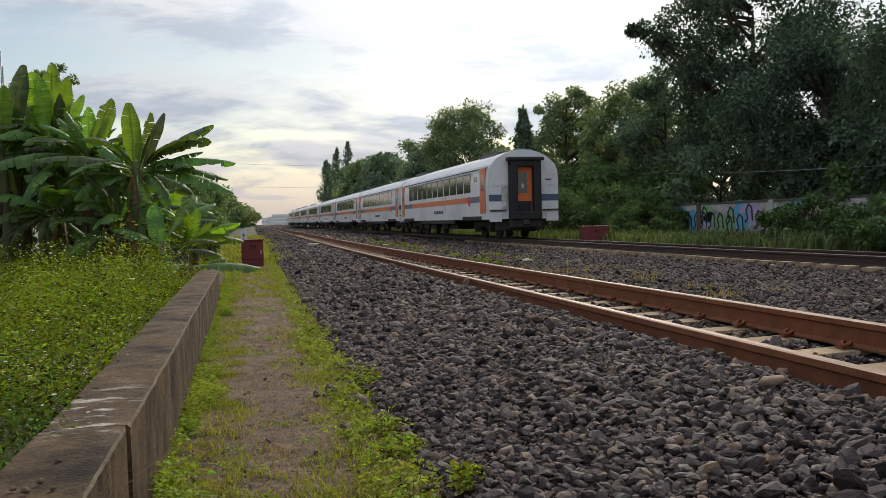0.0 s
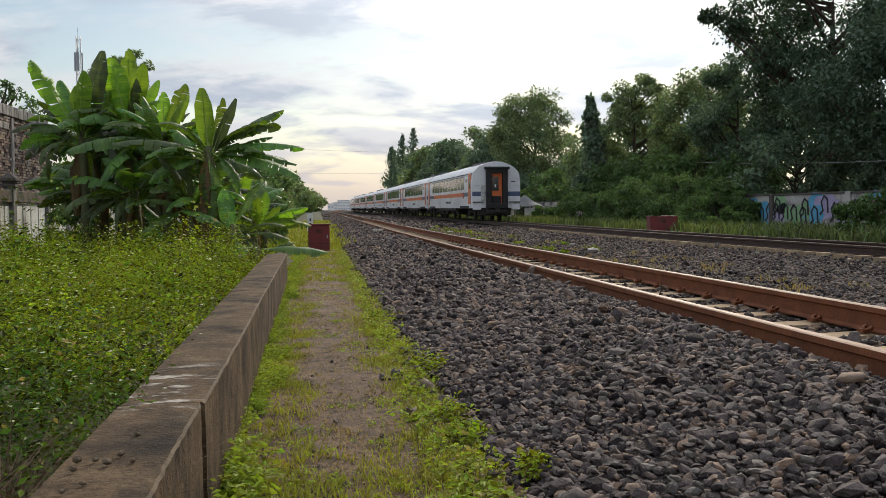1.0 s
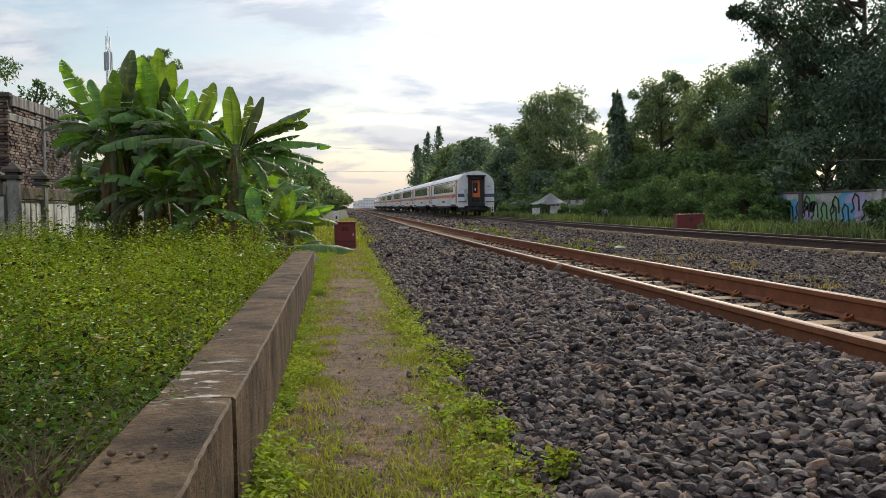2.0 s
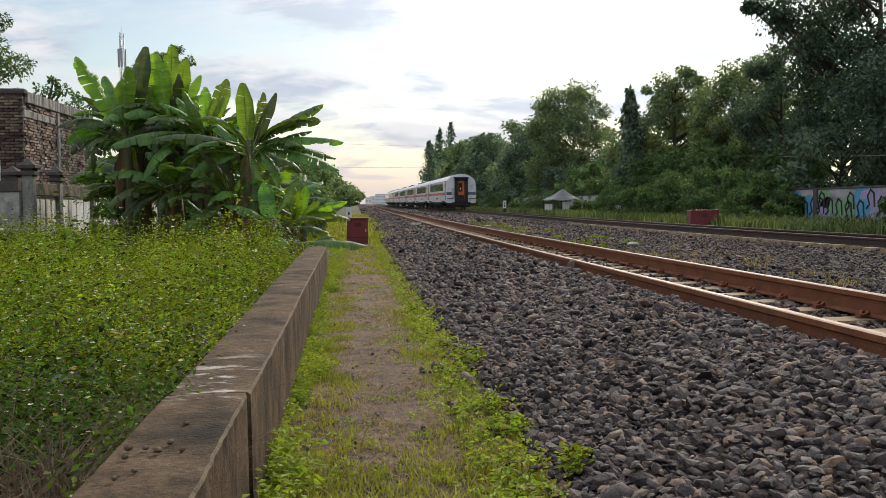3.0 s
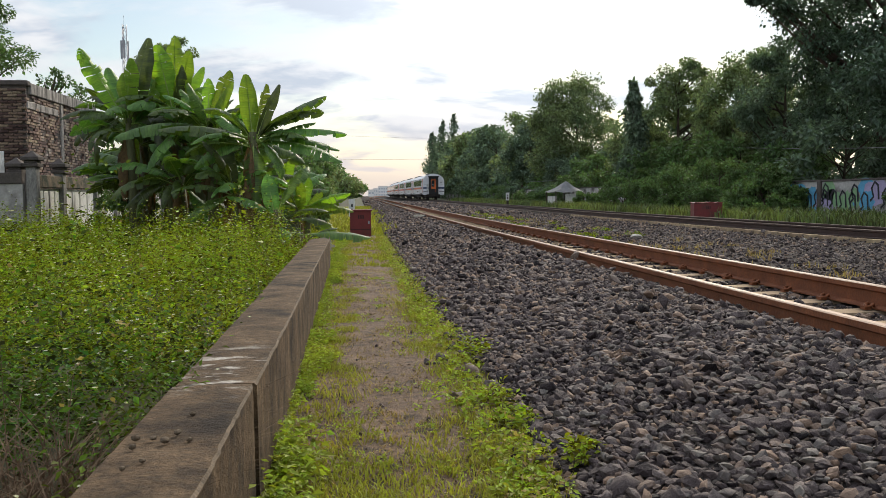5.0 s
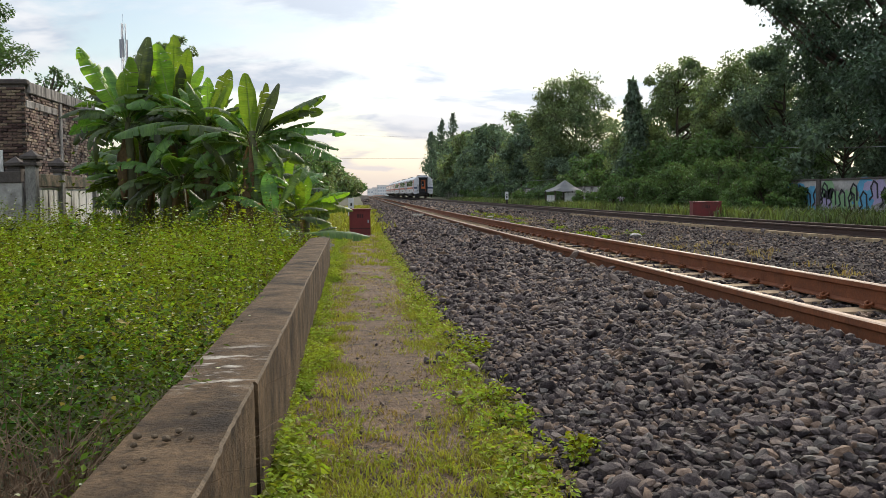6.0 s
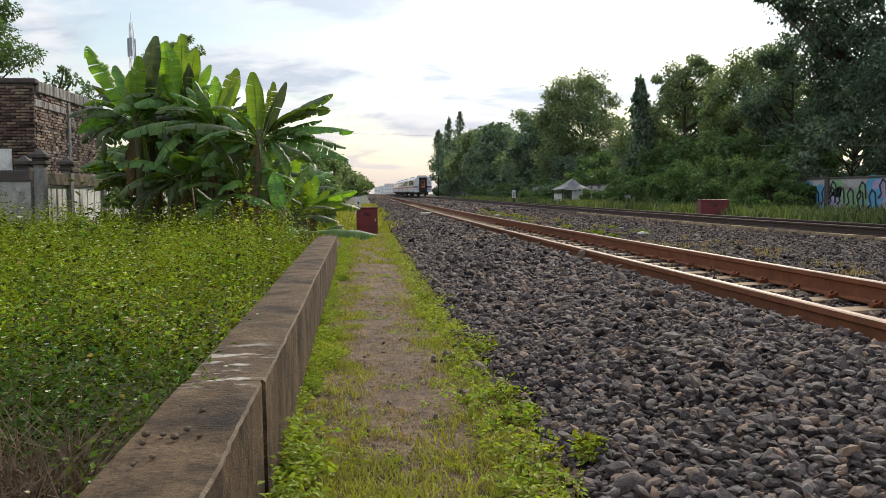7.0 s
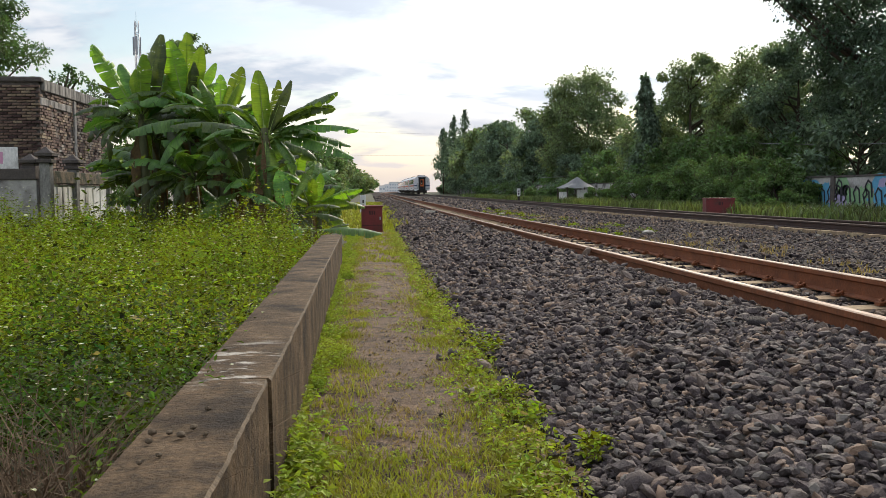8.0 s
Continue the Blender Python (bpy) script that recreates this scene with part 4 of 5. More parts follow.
# ---- banana plants ----
def leaf_mesh(seed, torn):
    """A banana blade one long along +y: two arched halves hung from a midrib, split by the wind into strips."""
    rng = random.Random(seed)
    bm = bmesh.new()
    half = lambda s: 0.16 * min(1, (s / 0.34) ** 0.7) * min(1, (max(1.0 - s, 0) / 0.30) ** 0.55)
    n = 26
    for side in (-1, 1):
        i = 0
        while i < n:
            k = rng.choice((1, 2, 3, 4) if torn else (7, 9, 13))
            k = min(k, n - i)
            drop = rng.uniform(0.0, 0.7) if torn else rng.uniform(-0.05, 0.1)
            slip = rng.uniform(-0.01, 0.012)
            cols = []
            for j in range(k + 1):
                s = 0.03 + 0.97 * (i + j) / n
                pinch = 0.004 if j in (0, k) and torn else 0
                w = half(s)
                row = []
                for q, u in enumerate((0.0, 0.4, 0.75, 1.0)):
                    y = s + slip * u + (pinch * (1 if j == 0 else -1)) * u + 0.03 * u
                    row.append(bm.verts.new((side * w * u * (1 - 0.25 * drop * u), min(y, 1.01), 0.10 * w * math.sin(u * 2.2) - w * u * u * (0.25 + drop))))
                cols.append(row)
            for a, b in zip(cols, cols[1:]):
                for q in range(3):
                    f = bm.faces.new((a[q], a[q + 1], b[q + 1], b[q]) if side > 0 else (b[q], b[q + 1], a[q + 1], a[q]))
                    f.smooth = True
            i += k
    tube(bm, [(0, -0.16, -0.006), (0, 0.1, -0.006), (0, 0.5, -0.004), (0, 0.98, 0)], [0.016, 0.014, 0.009, 0.003], 5)
    for f in bm.faces:
        if all(abs(v.co.x) < 0.0165 and v.co.z < 0.02 for v in f.verts) and len(f.verts) == 4 and f.calc_area() < 0.02 and max(abs(v.co.x) for v in f.verts) > 0:
            if max(v.co.y for v in f.verts) - min(v.co.y for v in f.verts) > 0.15 or min(v.co.y for v in f.verts) < 0:
                f.material_index = 1
    return mesh_of("leaf", bm, M_BANANA, M_RIB)


LEAF_FLAT = [leaf_mesh(s, False) for s in range(4)]
LEAF_TORN = [leaf_mesh(s, True) for s in range(10, 16)]


def bend(me, length, width, curl, twist, rng):
    """A copy of a leaf mesh grown to its size and bent downwards along its length by curl degrees."""
    out = me.copy()
    n = len(out.vertices)
    co = np.empty(n * 3)
    out.vertices.foreach_get("co", co)
    co = co.reshape(-1, 3)
    s, c = co[:, 1], radians(curl)
    x, z = co[:, 0] * width, co[:, 2] * width
    ss = np.linspace(-0.2, 1.05, 126)
    ang = -c * np.clip(ss, 0, 1.05) ** 1.3
    py = np.concatenate([[0], np.cumsum(np.cos(ang[:-1]) * np.diff(ss))])
    pz = np.concatenate([[0], np.cumsum(np.sin(ang[:-1]) * np.diff(ss))])
    py, pz = py - np.interp(0, ss, py), pz - np.interp(0, ss, pz)
    a = np.interp(s, ss, ang)
    tw = twist * np.clip(s, 0, 1)
    xx, zz = x * np.cos(tw) - z * np.sin(tw), x * np.sin(tw) + z * np.cos(tw)
    co = np.stack([xx * length, (np.interp(s, ss, py) - np.sin(a) * zz) * length, (np.interp(s, ss, pz) + np.cos(a) * zz) * length], 1)
    out.vertices.foreach_set("co", co.ravel())
    out.update()
    return out


def banana_plant(x, y, crown, leaves, seed, label="tall green banana plant with broad wind-torn leaves", thick=0.12, green=None):
    """leaves: rows of (angle up from the right in the broad view, length, curl, swing towards or away from the line of sight)."""
    rng = random.Random(seed)
    plant = thing("banana_plant", label, "banana plant", pose(x, y, -0.08), group="banana grove")
    lean = rng.uniform(-0.12, 0.12)
    pts = [(0, 0, 0), (lean * 0.3, 0, crown * 0.45), (lean, 0, crown)]
    part("pseudostem", tube(bmesh.new(), pts, [thick, thick * 0.8, thick * 0.5], 10), M_STEM, plant)
    for th, ln, curl, swing in leaves:
        ln *= 0.95 if 60 < th < 125 and curl < 30 else 0.95
        flat = curl < 30 and th > 55 and th < 130 and rng.random() < 0.4
        me = bend(rng.choice(LEAF_FLAT if flat else LEAF_TORN), ln, rng.uniform(0.82, 1.05) * (1.15 if ln < 0.8 else 1.0), curl, rng.uniform(-0.5, 0.5), rng)
        t = radians(th)
        d = Vector((math.cos(t), math.sin(radians(swing)) * 0.9, math.sin(t))).normalized()
        up = Vector((0, -0.55 if abs(math.cos(t)) < 0.6 else -0.25, 1.0))
        if abs(math.cos(t)) < 0.6:
            up = Vector((-math.copysign(0.5, math.cos(t)) * 0.6, -0.8, 0.5))
        right = d.cross(up).normalized()
        m = Matrix((right, d, right.cross(d))).transposed().to_4x4()
        # upright blades get the lighter colour in place of light shining through
        if green or (curl <= 15 and 55 < th < 125 and rng.random() < 0.6):
            me.materials[0] = green or M_YOUNG_BACKLIT
        ob = part("leaf", me, None, plant)
        ob.matrix_basis = Matrix.Translation((lean + d.x * 0.14, d.y * 0.14, crown - 0.10 + rng.uniform(-0.12, 0.1))) @ m @ pose(0, 0, 0, 0, rng.uniform(-25, 25), 0)
    # arching leaves of the upper crown
    for i in range(5 if crown > 1.2 else 0):
        me = bend(rng.choice(LEAF_TORN), rng.uniform(0.9, 1.4), rng.uniform(0.65, 0.9), rng.uniform(40, 95), rng.uniform(-0.6, 0.6), rng)
        ob = part("leaf", me, None, plant)
        ob.matrix_basis = Matrix.Translation((lean, 0, crown * rng.uniform(0.93, 1.02))) @ pose(0, 0, 0, 0, 0, rng.uniform(0, 360)) @ pose(0, 0.1, 0, rng.uniform(35, 72), rng.uniform(-20, 20), 0)
    # older leaves that have sunk and split
    for i in range(5 if crown > 1.2 else 0):
        me = bend(rng.choice(LEAF_TORN), rng.uniform(0.75, 1.25), rng.uniform(0.7, 1.0), rng.uniform(55, 130), rng.uniform(-0.8, 0.8), rng)
        ob = part("leaf", me, None, plant)
        ob.matrix_basis = Matrix.Translation((lean, 0, crown * rng.uniform(0.86, 1.0))) @ pose(0, 0, 0, 0, 0, rng.uniform(-105, 105) + 180) @ pose(0, 0.1, 0, rng.uniform(5, 50), rng.uniform(-25, 25), 0)
    for i in range(5):
        a = rng.uniform(0, 360)
        me = bend(rng.choice(LEAF_TORN), rng.uniform(0.8, 1.35) * min(1, crown / 1.8), 0.55, 25, rng.uniform(-1, 1), rng)
        me.materials.clear()
        me.materials.append(M_DEAD)
        me.materials.append(M_DEAD)
        ob = part("dead_leaf", me, None, plant, "withered brown leaf hanging down")
        ob.matrix_basis = Matrix.Translation((lean * 0.8 + 0.1 * math.cos(radians(a)), 0.1 * math.sin(radians(a)), crown * rng.uniform(0.75, 0.95))) @ pose(0, 0, 0, 0, 0, a) @ pose(0, 0, 0, -75, 0, 0)
    return plant


banana_plant(-4.28, 17.0, 2.74, [(117, 1.61, 8, -8), (108, 1.15, 10, 10), (95, 1.19, 8, 15), (78, 1.72, 8, 0), (63, 1.37, 15, 10), (164, 0.84, 60, -20), (3, 1.2, 60, -25), (-148, 1.22, 80, -20), (53, 0.79, 40, -40), (85, 1.2, 14, -25), (130, 1.0, 40, 20)], 1)
banana_plant(-3.63, 17.2, 2.92, [(90, 1.51, 6, 0), (67, 1.14, 10, 10), (101, 1.44, 6, -10), (116, 0.99, 15, 8), (76, 1.28, 10, -15), (7, 1.01, 60, -20), (163, 1.1, 40, -25), (-169, 0.96, 50, -30), (-23, 0.97, 70, -20), (84, 1.0, 25, -30)], 2)
banana_plant(-2.62, 16.0, 2.6, [(72, 1.09, 14, 0), (91, 0.83, 6, 8), (124, 0.75, 20, 0), (63, 0.85, 12, -10), (128, 0.89, 45, -20), (-169, 1.4, 70, -20), (-20, 0.69, 60, -30), (172, 1.6, 40, -15), (-172, 0.76, 50, -30), (100, 0.9, 30, -40)], 3)
banana_plant(-1.72, 15.0, 2.28, [(94, 1.14, 6, 0), (81, 1.11, 6, 8), (71, 1.12, 14, -8), (39, 1.4, 22, 0), (30, 1.08, 22, 12), (10, 1.57, 25, -10), (1, 1.45, 25, 10), (0, 1.56, 35, -15), (-174, 1.04, 60, -25), (161, 1.52, 35, -12), (-88, 1.2, 10, -15), (13, 0.76, 20, -30), (129, 0.89, 20, 10), (-28, 0.91, 70, -30)], 4)
banana_plant(-0.94, 13.2, 0.62, [(6, 1.02, 24, -8), (-173, 0.75, 75, -25), (150, 0.62, 80, -30), (38, 0.56, 40, 10), (120, 0.45, 50, 20), (165, 0.55, 60, 10)], 5, "young banana plant drooping over the end of the wall", 0.07)
banana_plant(-1.10, 15.2, 1.05, [(55, 0.56, 15, 0), (78, 0.68, 10, 10), (34, 0.9, 35, -10), (112, 0.66, 12, 0), (11, 0.62, 40, -20), (138, 0.55, 40, 10), (90, 0.6, 30, -40)], 6, "young bright green banana plant in the grove", 0.08, M_YOUNG_BACKLIT)
banana_plant(-1.35, 14.6, 0.95, [(98, 0.8, 10, 0), (70, 0.85, 25, 10), (30, 0.85, 50, -10), (140, 0.8, 50, -15), (-50, 0.8, 20, -20), (15, 0.8, 40, 20)], 41, "young green banana plant low in the grove", 0.08)
banana_plant(-0.95, 16.0, 0.95, [(100, 0.8, 10, 0), (50, 0.8, 40, 0), (20, 0.8, 50, 10), (150, 0.7, 50, -10), (-30, 0.7, 30, -20)], 42, "young bright green banana plant beside the shrubs", 0.07, M_YOUNG_BACKLIT)
banana_plant(-2.1, 15.4, 1.35, [(100, 1.0, 20, 0), (150, 1.1, 70, -20), (35, 1.0, 60, -20), (-60, 0.9, 20, -10), (200, 1.0, 40, -20), (80, 0.9, 110, -70)], 7)
banana_plant(-3.2, 16.3, 1.55, [(110, 1.2, 30, 0), (160, 1.3, 80, -25), (25, 1.2, 75, -25), (60, 1.2, 60, 0), (200, 1.1, 40, -20), (-40, 1.1, 30, -20), (95, 1.0, 110, -70)], 8)
for bx, by, bz, sd in ((-4.5, 19.2, 2.3, 21), (-4.2, 19.4, 2.6, 22), (-3.4, 19.6, 2.5, 23), (-2.7, 19.0, 2.0, 24), (-2.0, 18.4, 1.6, 25), (-4.4, 18.0, 1.6, 26), (-1.6, 17.2, 1.2, 27), (-4.25, 17.9, 2.5, 28), (-3.7, 18.3, 2.7, 29), (-3.1, 17.3, 2.45, 30), (-2.3, 16.6, 2.1, 31)):
    rr = random.Random(sd)
    banana_plant(bx, by, bz, [(rr.uniform(75, 110) + i * 3, rr.uniform(1.0, 1.3), rr.uniform(5, 25), rr.uniform(-15, 15)) for i in range(2)] + [(rr.choice((rr.uniform(0, 60), rr.uniform(115, 160))), rr.uniform(1.0, 1.5), rr.uniform(30, 80), rr.uniform(-35, 35)) for i in range(6)], sd)


# ---- trees ----
def crown_mesh(name, clusters, per, leaf, rng, material, droop=0.25):
    """Leaves gathered round cluster points (x, y, z, radius), thickest at each cluster's outside."""
    cl = np.array(clusters)
    which = np.repeat(np.arange(len(cl)), per)
    n = len(which)
    d = unit(rng.normal(0, 1, (n, 3)))
    r = cl[which, 3] * rng.random(n) ** 0.45
    p = cl[which, :3] + d * r[:, None] * np.array([1, 1, 0.72])
    way = unit(d * 0.7 + rng.normal(0, 0.55, (n, 3)) + np.array([0, 0, -droop]))
    ln = leaf * rng.uniform(0.6, 1.35, n)
    return leaf_cloud(name, p, way, ln, ln * rng.uniform(0.42, 0.7, n), 0.16, rng, material)


def make_tree(name, label, x, y, height, radius, low, n, per, leaf, material, seed, sparse=1.0, extra=(), trunk=0.22, category="tree", shape=1.0):
    """A tapered trunk, limbs that fork towards the clusters, and a crown of leaf clumps with gaps."""
    rng = np.random.default_rng(seed)
    tree = thing(name, label, category, pose(x, y, rise(y)))
    height -= rise(y)
    mid = (height + low) / 2
    tall = (height - low) / 2
    cl = []
    while len(cl) < n:
        d = unit(rng.normal(0, 1, (1, 3)))[0]
        q = rng.uniform(0.25, 1.02) ** 0.5
        z = mid + d[2] * tall * q
        taper = 1 - 0.35 * shape * max(0, (z - mid) / tall) ** 2
        w = 1 + 0.25 * noise.noise((d[0] * 1.7 + seed, d[1] * 1.7, d[2] * 1.7))
        cl.append((d[0] * radius * q * taper * w, d[1] * radius * q * taper * w, z, radius * rng.uniform(0.14, 0.32) * sparse))
    cl += list(extra)
    part("crown", crown_mesh("crown", cl, per, leaf, rng, material), None, tree)
    bm = bmesh.new()
    bend_x, bend_y = rng.uniform(-0.4, 0.4, 2)
    spine = [(0, 0, -0.15), (bend_x * 0.4, bend_y * 0.4, low * 0.7), (bend_x, bend_y, mid), (bend_x * 0.8, bend_y, height * 0.74)]
    tube(bm, spine, [trunk * 1.25, trunk, trunk * 0.42, trunk * 0.10], 9)
    big = trunk > 0.25
    if big:
        part("trunk", bm, M_BARK, tree)
    for c in cl[:: max(1, len(cl) // 22)] + list(extra):
        z0 = min(max(low * 0.6, c[2] - abs(c[0]) * 0.7 - 0.6), height * 0.8)
        f = min(1, z0 / mid)
        a = Vector((bend_x * f, bend_y * f, z0))
        b = Vector(c[:3])
        k = a.lerp(b, 0.5) + Vector((0, 0, -0.15 * radius * 0.3))
        if big:
            part("limb", tube(bmesh.new(), [a, k, b], [trunk * 0.38, trunk * 0.22, trunk * 0.07], 6), M_BARK, tree)
        else:
            tube(bm, [a, k, b], [trunk * 0.38, trunk * 0.22, trunk * 0.07], 6)
    if not big:
        part("trunk", bm, M_BARK, tree)
    return tree


DARK = "dense dark green broadleaf tree behind the wall"
make_tree("mango_tree", "huge dark mango tree overhanging the graffiti wall", 23.9, 37.0, 14.8, 4.8, 2.4, 140, 340, 0.20, M_LEAF_D, 31, sparse=0.95, extra=((-5.0, 0.0, 9.6, 0.6), (-5.7, 0.2, 9.9, 0.5), (-4.5, 0.3, 9.2, 0.6), (-6.2, 0.1, 9.8, 0.35), (-4.2, 0.5, 10.6, 0.7)), trunk=0.32)
make_tree("mango_tree", "huge dark mango tree beside the railway", 22.0, 29.0, 8.3, 4.2, 1.6, 96, 320, 0.18, M_LEAF_D, 32, sparse=0.85, trunk=0.3)
for i, (tx, ty, th) in enumerate(((31, 30, 6.0), (32, 40, 7.0), (31, 52, 9.0), (31, 64, 9.0), (31, 78, 9.5), (31, 96, 7.5), (30, 20, 5.5))):
    make_tree("broadleaf_tree", "dark broadleaf tree in the thicket behind the wall", tx, ty, th, 5.0, 0.5, 60, 120, 0.42, M_LEAF_A, 90 + i)
make_tree("mango_tree", "dark mango tree by the railway wall", 21.0, 21.5, 7.8, 4.1, 1.8, 80, 260, 0.20, M_LEAF_D, 33, trunk=0.28)
make_tree("broadleaf_tree", "tall broadleaf tree with layered dark crown", 23.6, 49.5, 10.2, 3.2, 1.4, 90, 300, 0.20, M_LEAF_B, 34)
make_tree("broadleaf_tree", "full dark broadleaf tree filling the gap in the row", 22.4, 43.5, 9.4, 2.8, 1.0, 80, 300, 0.19, M_LEAF_A, 40)
make_tree("broadleaf_tree", "airy broadleaf tree with gaps of sky", 22.6, 58.0, 11.0, 3.2, 0.8, 130, 260, 0.19, M_LEAF_B, 35, sparse=0.8)
make_tree("broadleaf_tree", "leafy broadleaf tree behind the mast tree", 25.8, 63.0, 8.6, 2.4, 0.8, 60, 240, 0.21, M_LEAF_A, 41)
make_tree("broadleaf_tree", "medium green broadleaf tree", 21.4, 64.0, 7.2, 2.8, 1.0, 56, 260, 0.20, M_LEAF_B, 36)
make_tree("broadleaf_tree", "round-crowned broad tree with sunlit yellowish top", 22.5, 88.0, 13.8, 4.9, 1.6, 150, 330, 0.25, M_LEAF_B, 37, trunk=0.3)
make_tree("broadleaf_tree", DARK, 24.5, 76.0, 6.6, 3.0, 1.2, 60, 240, 0.27, M_LEAF_A, 38)
make_tree("broadleaf_tree", DARK, 21.5, 104.0, 11.0, 4.2, 1.2, 64, 240, 0.34, M_LEAF_A, 39)
for i, (tx, ty, th, tr) in enumerate(((23, 116, 13.0, 4.6), (21, 130, 12.4, 4.6), (23, 145, 13.4, 5.2), (21, 160, 13.6, 5.0), (22.5, 178, 15.0, 5.2), (23, 198, 15.2, 5.2), (24, 222, 16.0, 5.6), (26, 250, 16.5, 6.0), (29, 285, 17.5, 6.5), (30, 150, 14, 6), (31, 200, 17, 7))):
    make_tree("broadleaf_tree", "distant dark green tree in the row along the line", tx, ty, th, tr, 0.8, 50, 130, 0.42 + ty * 0.0012, (M_LEAF_A, M_LEAF_B)[i % 3 == 0], 50 + i)
# understorey behind the wall
for i in range(17):
    y = 17 + i * 5.6
    r = random.Random(200 + i)
    make_tree("shrub", "dense dark shrubs growing behind the boundary wall", 20.3 + r.uniform(-0.5, 1.2), y, r.uniform(3.4, 5.6), r.uniform(1.9, 2.7), 0.3, 24, 150, 0.26, M_LEAF_C if 42 < y < 76 or i % 3 == 1 else M_LEAF_A, 210 + i, trunk=0.08, category="shrub")
for i in range(12):
    y = 112 + i * 13
    r = random.Random(300 + i)
    make_tree("shrub", "dark shrubs under the distant tree row", 18.8 + max(y - 150, 0) * 0.035 + r.uniform(-0.3, 1.5), y, r.uniform(3.5, 6), r.uniform(2.5, 4), 0.2, 22, 110, 0.45, M_LEAF_A, 330 + i, trunk=0.08, category="shrub")
# bushes in front of the wall
for i in range(11):
    r = random.Random(700 + i)
    make_tree("bush", "low dark bush against the line-side fence", 17.2 + r.uniform(-0.3, 0.3), 75 + i * 5.5 + r.uniform(-1.5, 1.5), r.uniform(1.3, 2.3) + rise(75 + i * 5.5), r.uniform(1.0, 1.7), 0.1, 16, 130, 0.2, M_LEAF_C if i % 3 else M_LEAF_A, 720 + i, trunk=0.05, category="bush")
for i, (bx, by, bh, br) in enumerate(((16.6, 41.5, 2.5, 1.5), (16.2, 44.5, 2.0, 1.3), (16.8, 38.2, 1.7, 1.2), (16.9, 35.6, 2.0, 1.3), (15.8, 31.2, 1.0, 0.9), (16.2, 23.6, 1.2, 1.0), (16.5, 22.5, 1.6, 1.2), (16.3, 47.5, 2.3, 1.4), (16.8, 50.0, 1.9, 1.4), (16.6, 52.8, 2.2, 1.4), (16.9, 55.5, 1.5, 1.2), (17.0, 40.0, 2.8, 1.5), (16.9, 43.0, 3.0, 1.6), (15.6, 33.6, 0.9, 0.8), (16.2, 60.0, 1.5, 0.9), (16.8, 68.5, 2.9, 1.3), (16.4, 72.0, 1.8, 1.2), (16.5, 97.0, 2.6, 1.8), (16.0, 19.0, 1.5, 1.2), (17.1, 36.9, 2.6, 1.4), (17.2, 38.8, 3.2, 1.6), (17.0, 46.0, 2.4, 1.4), (17.3, 35.2, 2.2, 1.1), (17.3, 33.2, 1.7, 0.9), (17.3, 34.2, 2.3, 1.0))):
    make_tree("bush", "light green bush in the rank grass beside the track", bx, by, bh, br, 0.1, 20, 190, 0.13, M_LEAF_C, 400 + i, trunk=0.05, category="bush")


def make_column_tree(name, label, x, y, height, radius, material, seed, trunk_show=0.6, n=46, per=110, leaf=0.3, cone=False):
    rng = np.random.default_rng(seed)
    tree = thing(name, label, "tree", pose(x, y, rise(y)))
    height -= rise(y)
    cl = []
    for i in range(n):
        f = i / (n - 1)
        z = trunk_show + (height - trunk_show) * f
        r = radius * ((1 - f) ** 0.8 + 0.06 if cone else min(1, (1 - f) * 3.2 + 0.10) * (0.75 + 0.4 * rng.random()))
        a = rng.uniform(0, 6.28)
        cl.append((math.cos(a) * r * 0.5, math.sin(a) * r * 0.5, z, max(r * 0.75, 0.18)))
    part("crown", crown_mesh("crown", cl, per, leaf, rng, material, 0.9), None, tree)
    part("trunk", tube(bmesh.new(), [(0, 0, -0.1), (0, 0, height * 0.5), (0, 0, height * 0.97)], [0.14, 0.09, 0.02], 8), M_BARK, tree)


make_column_tree("mast_tree", "slender columnar mast tree, dark and drooping", 19.2, 58.5, 9.0, 0.95, M_LEAF_A, 71)
for cx, cy, ch in ((22.96, 205, 20.1), (20.5, 206, 18.6), (18.6, 215, 16.4), (22.4, 248, 18.0)):
    make_column_tree("conifer", "tall dark conifer rising over the distant trees", cx, cy, ch + 1.0, 2.7, M_LEAF_A, int(cy), 6, 34, 60, 0.48, True)
# trees on the near side
make_tree("broadleaf_tree", "leafy green tree behind the brick building", -18.3, 41.0, 11.3, 3.2, 4.0, 120, 220, 0.17, M_LEAF_C, 81)
make_tree("broadleaf_tree", "thin leafy tree behind the banana grove", -6.5, 31.0, 6.7, 1.1, 5.0, 16, 90, 0.13, M_LEAF_B, 82, sparse=0.8)
make_tree("broadleaf_tree", "low leafy tree behind the brick building", -11.4, 33.5, 6.0, 1.3, 4.2, 18, 90, 0.14, M_LEAF_C, 83)
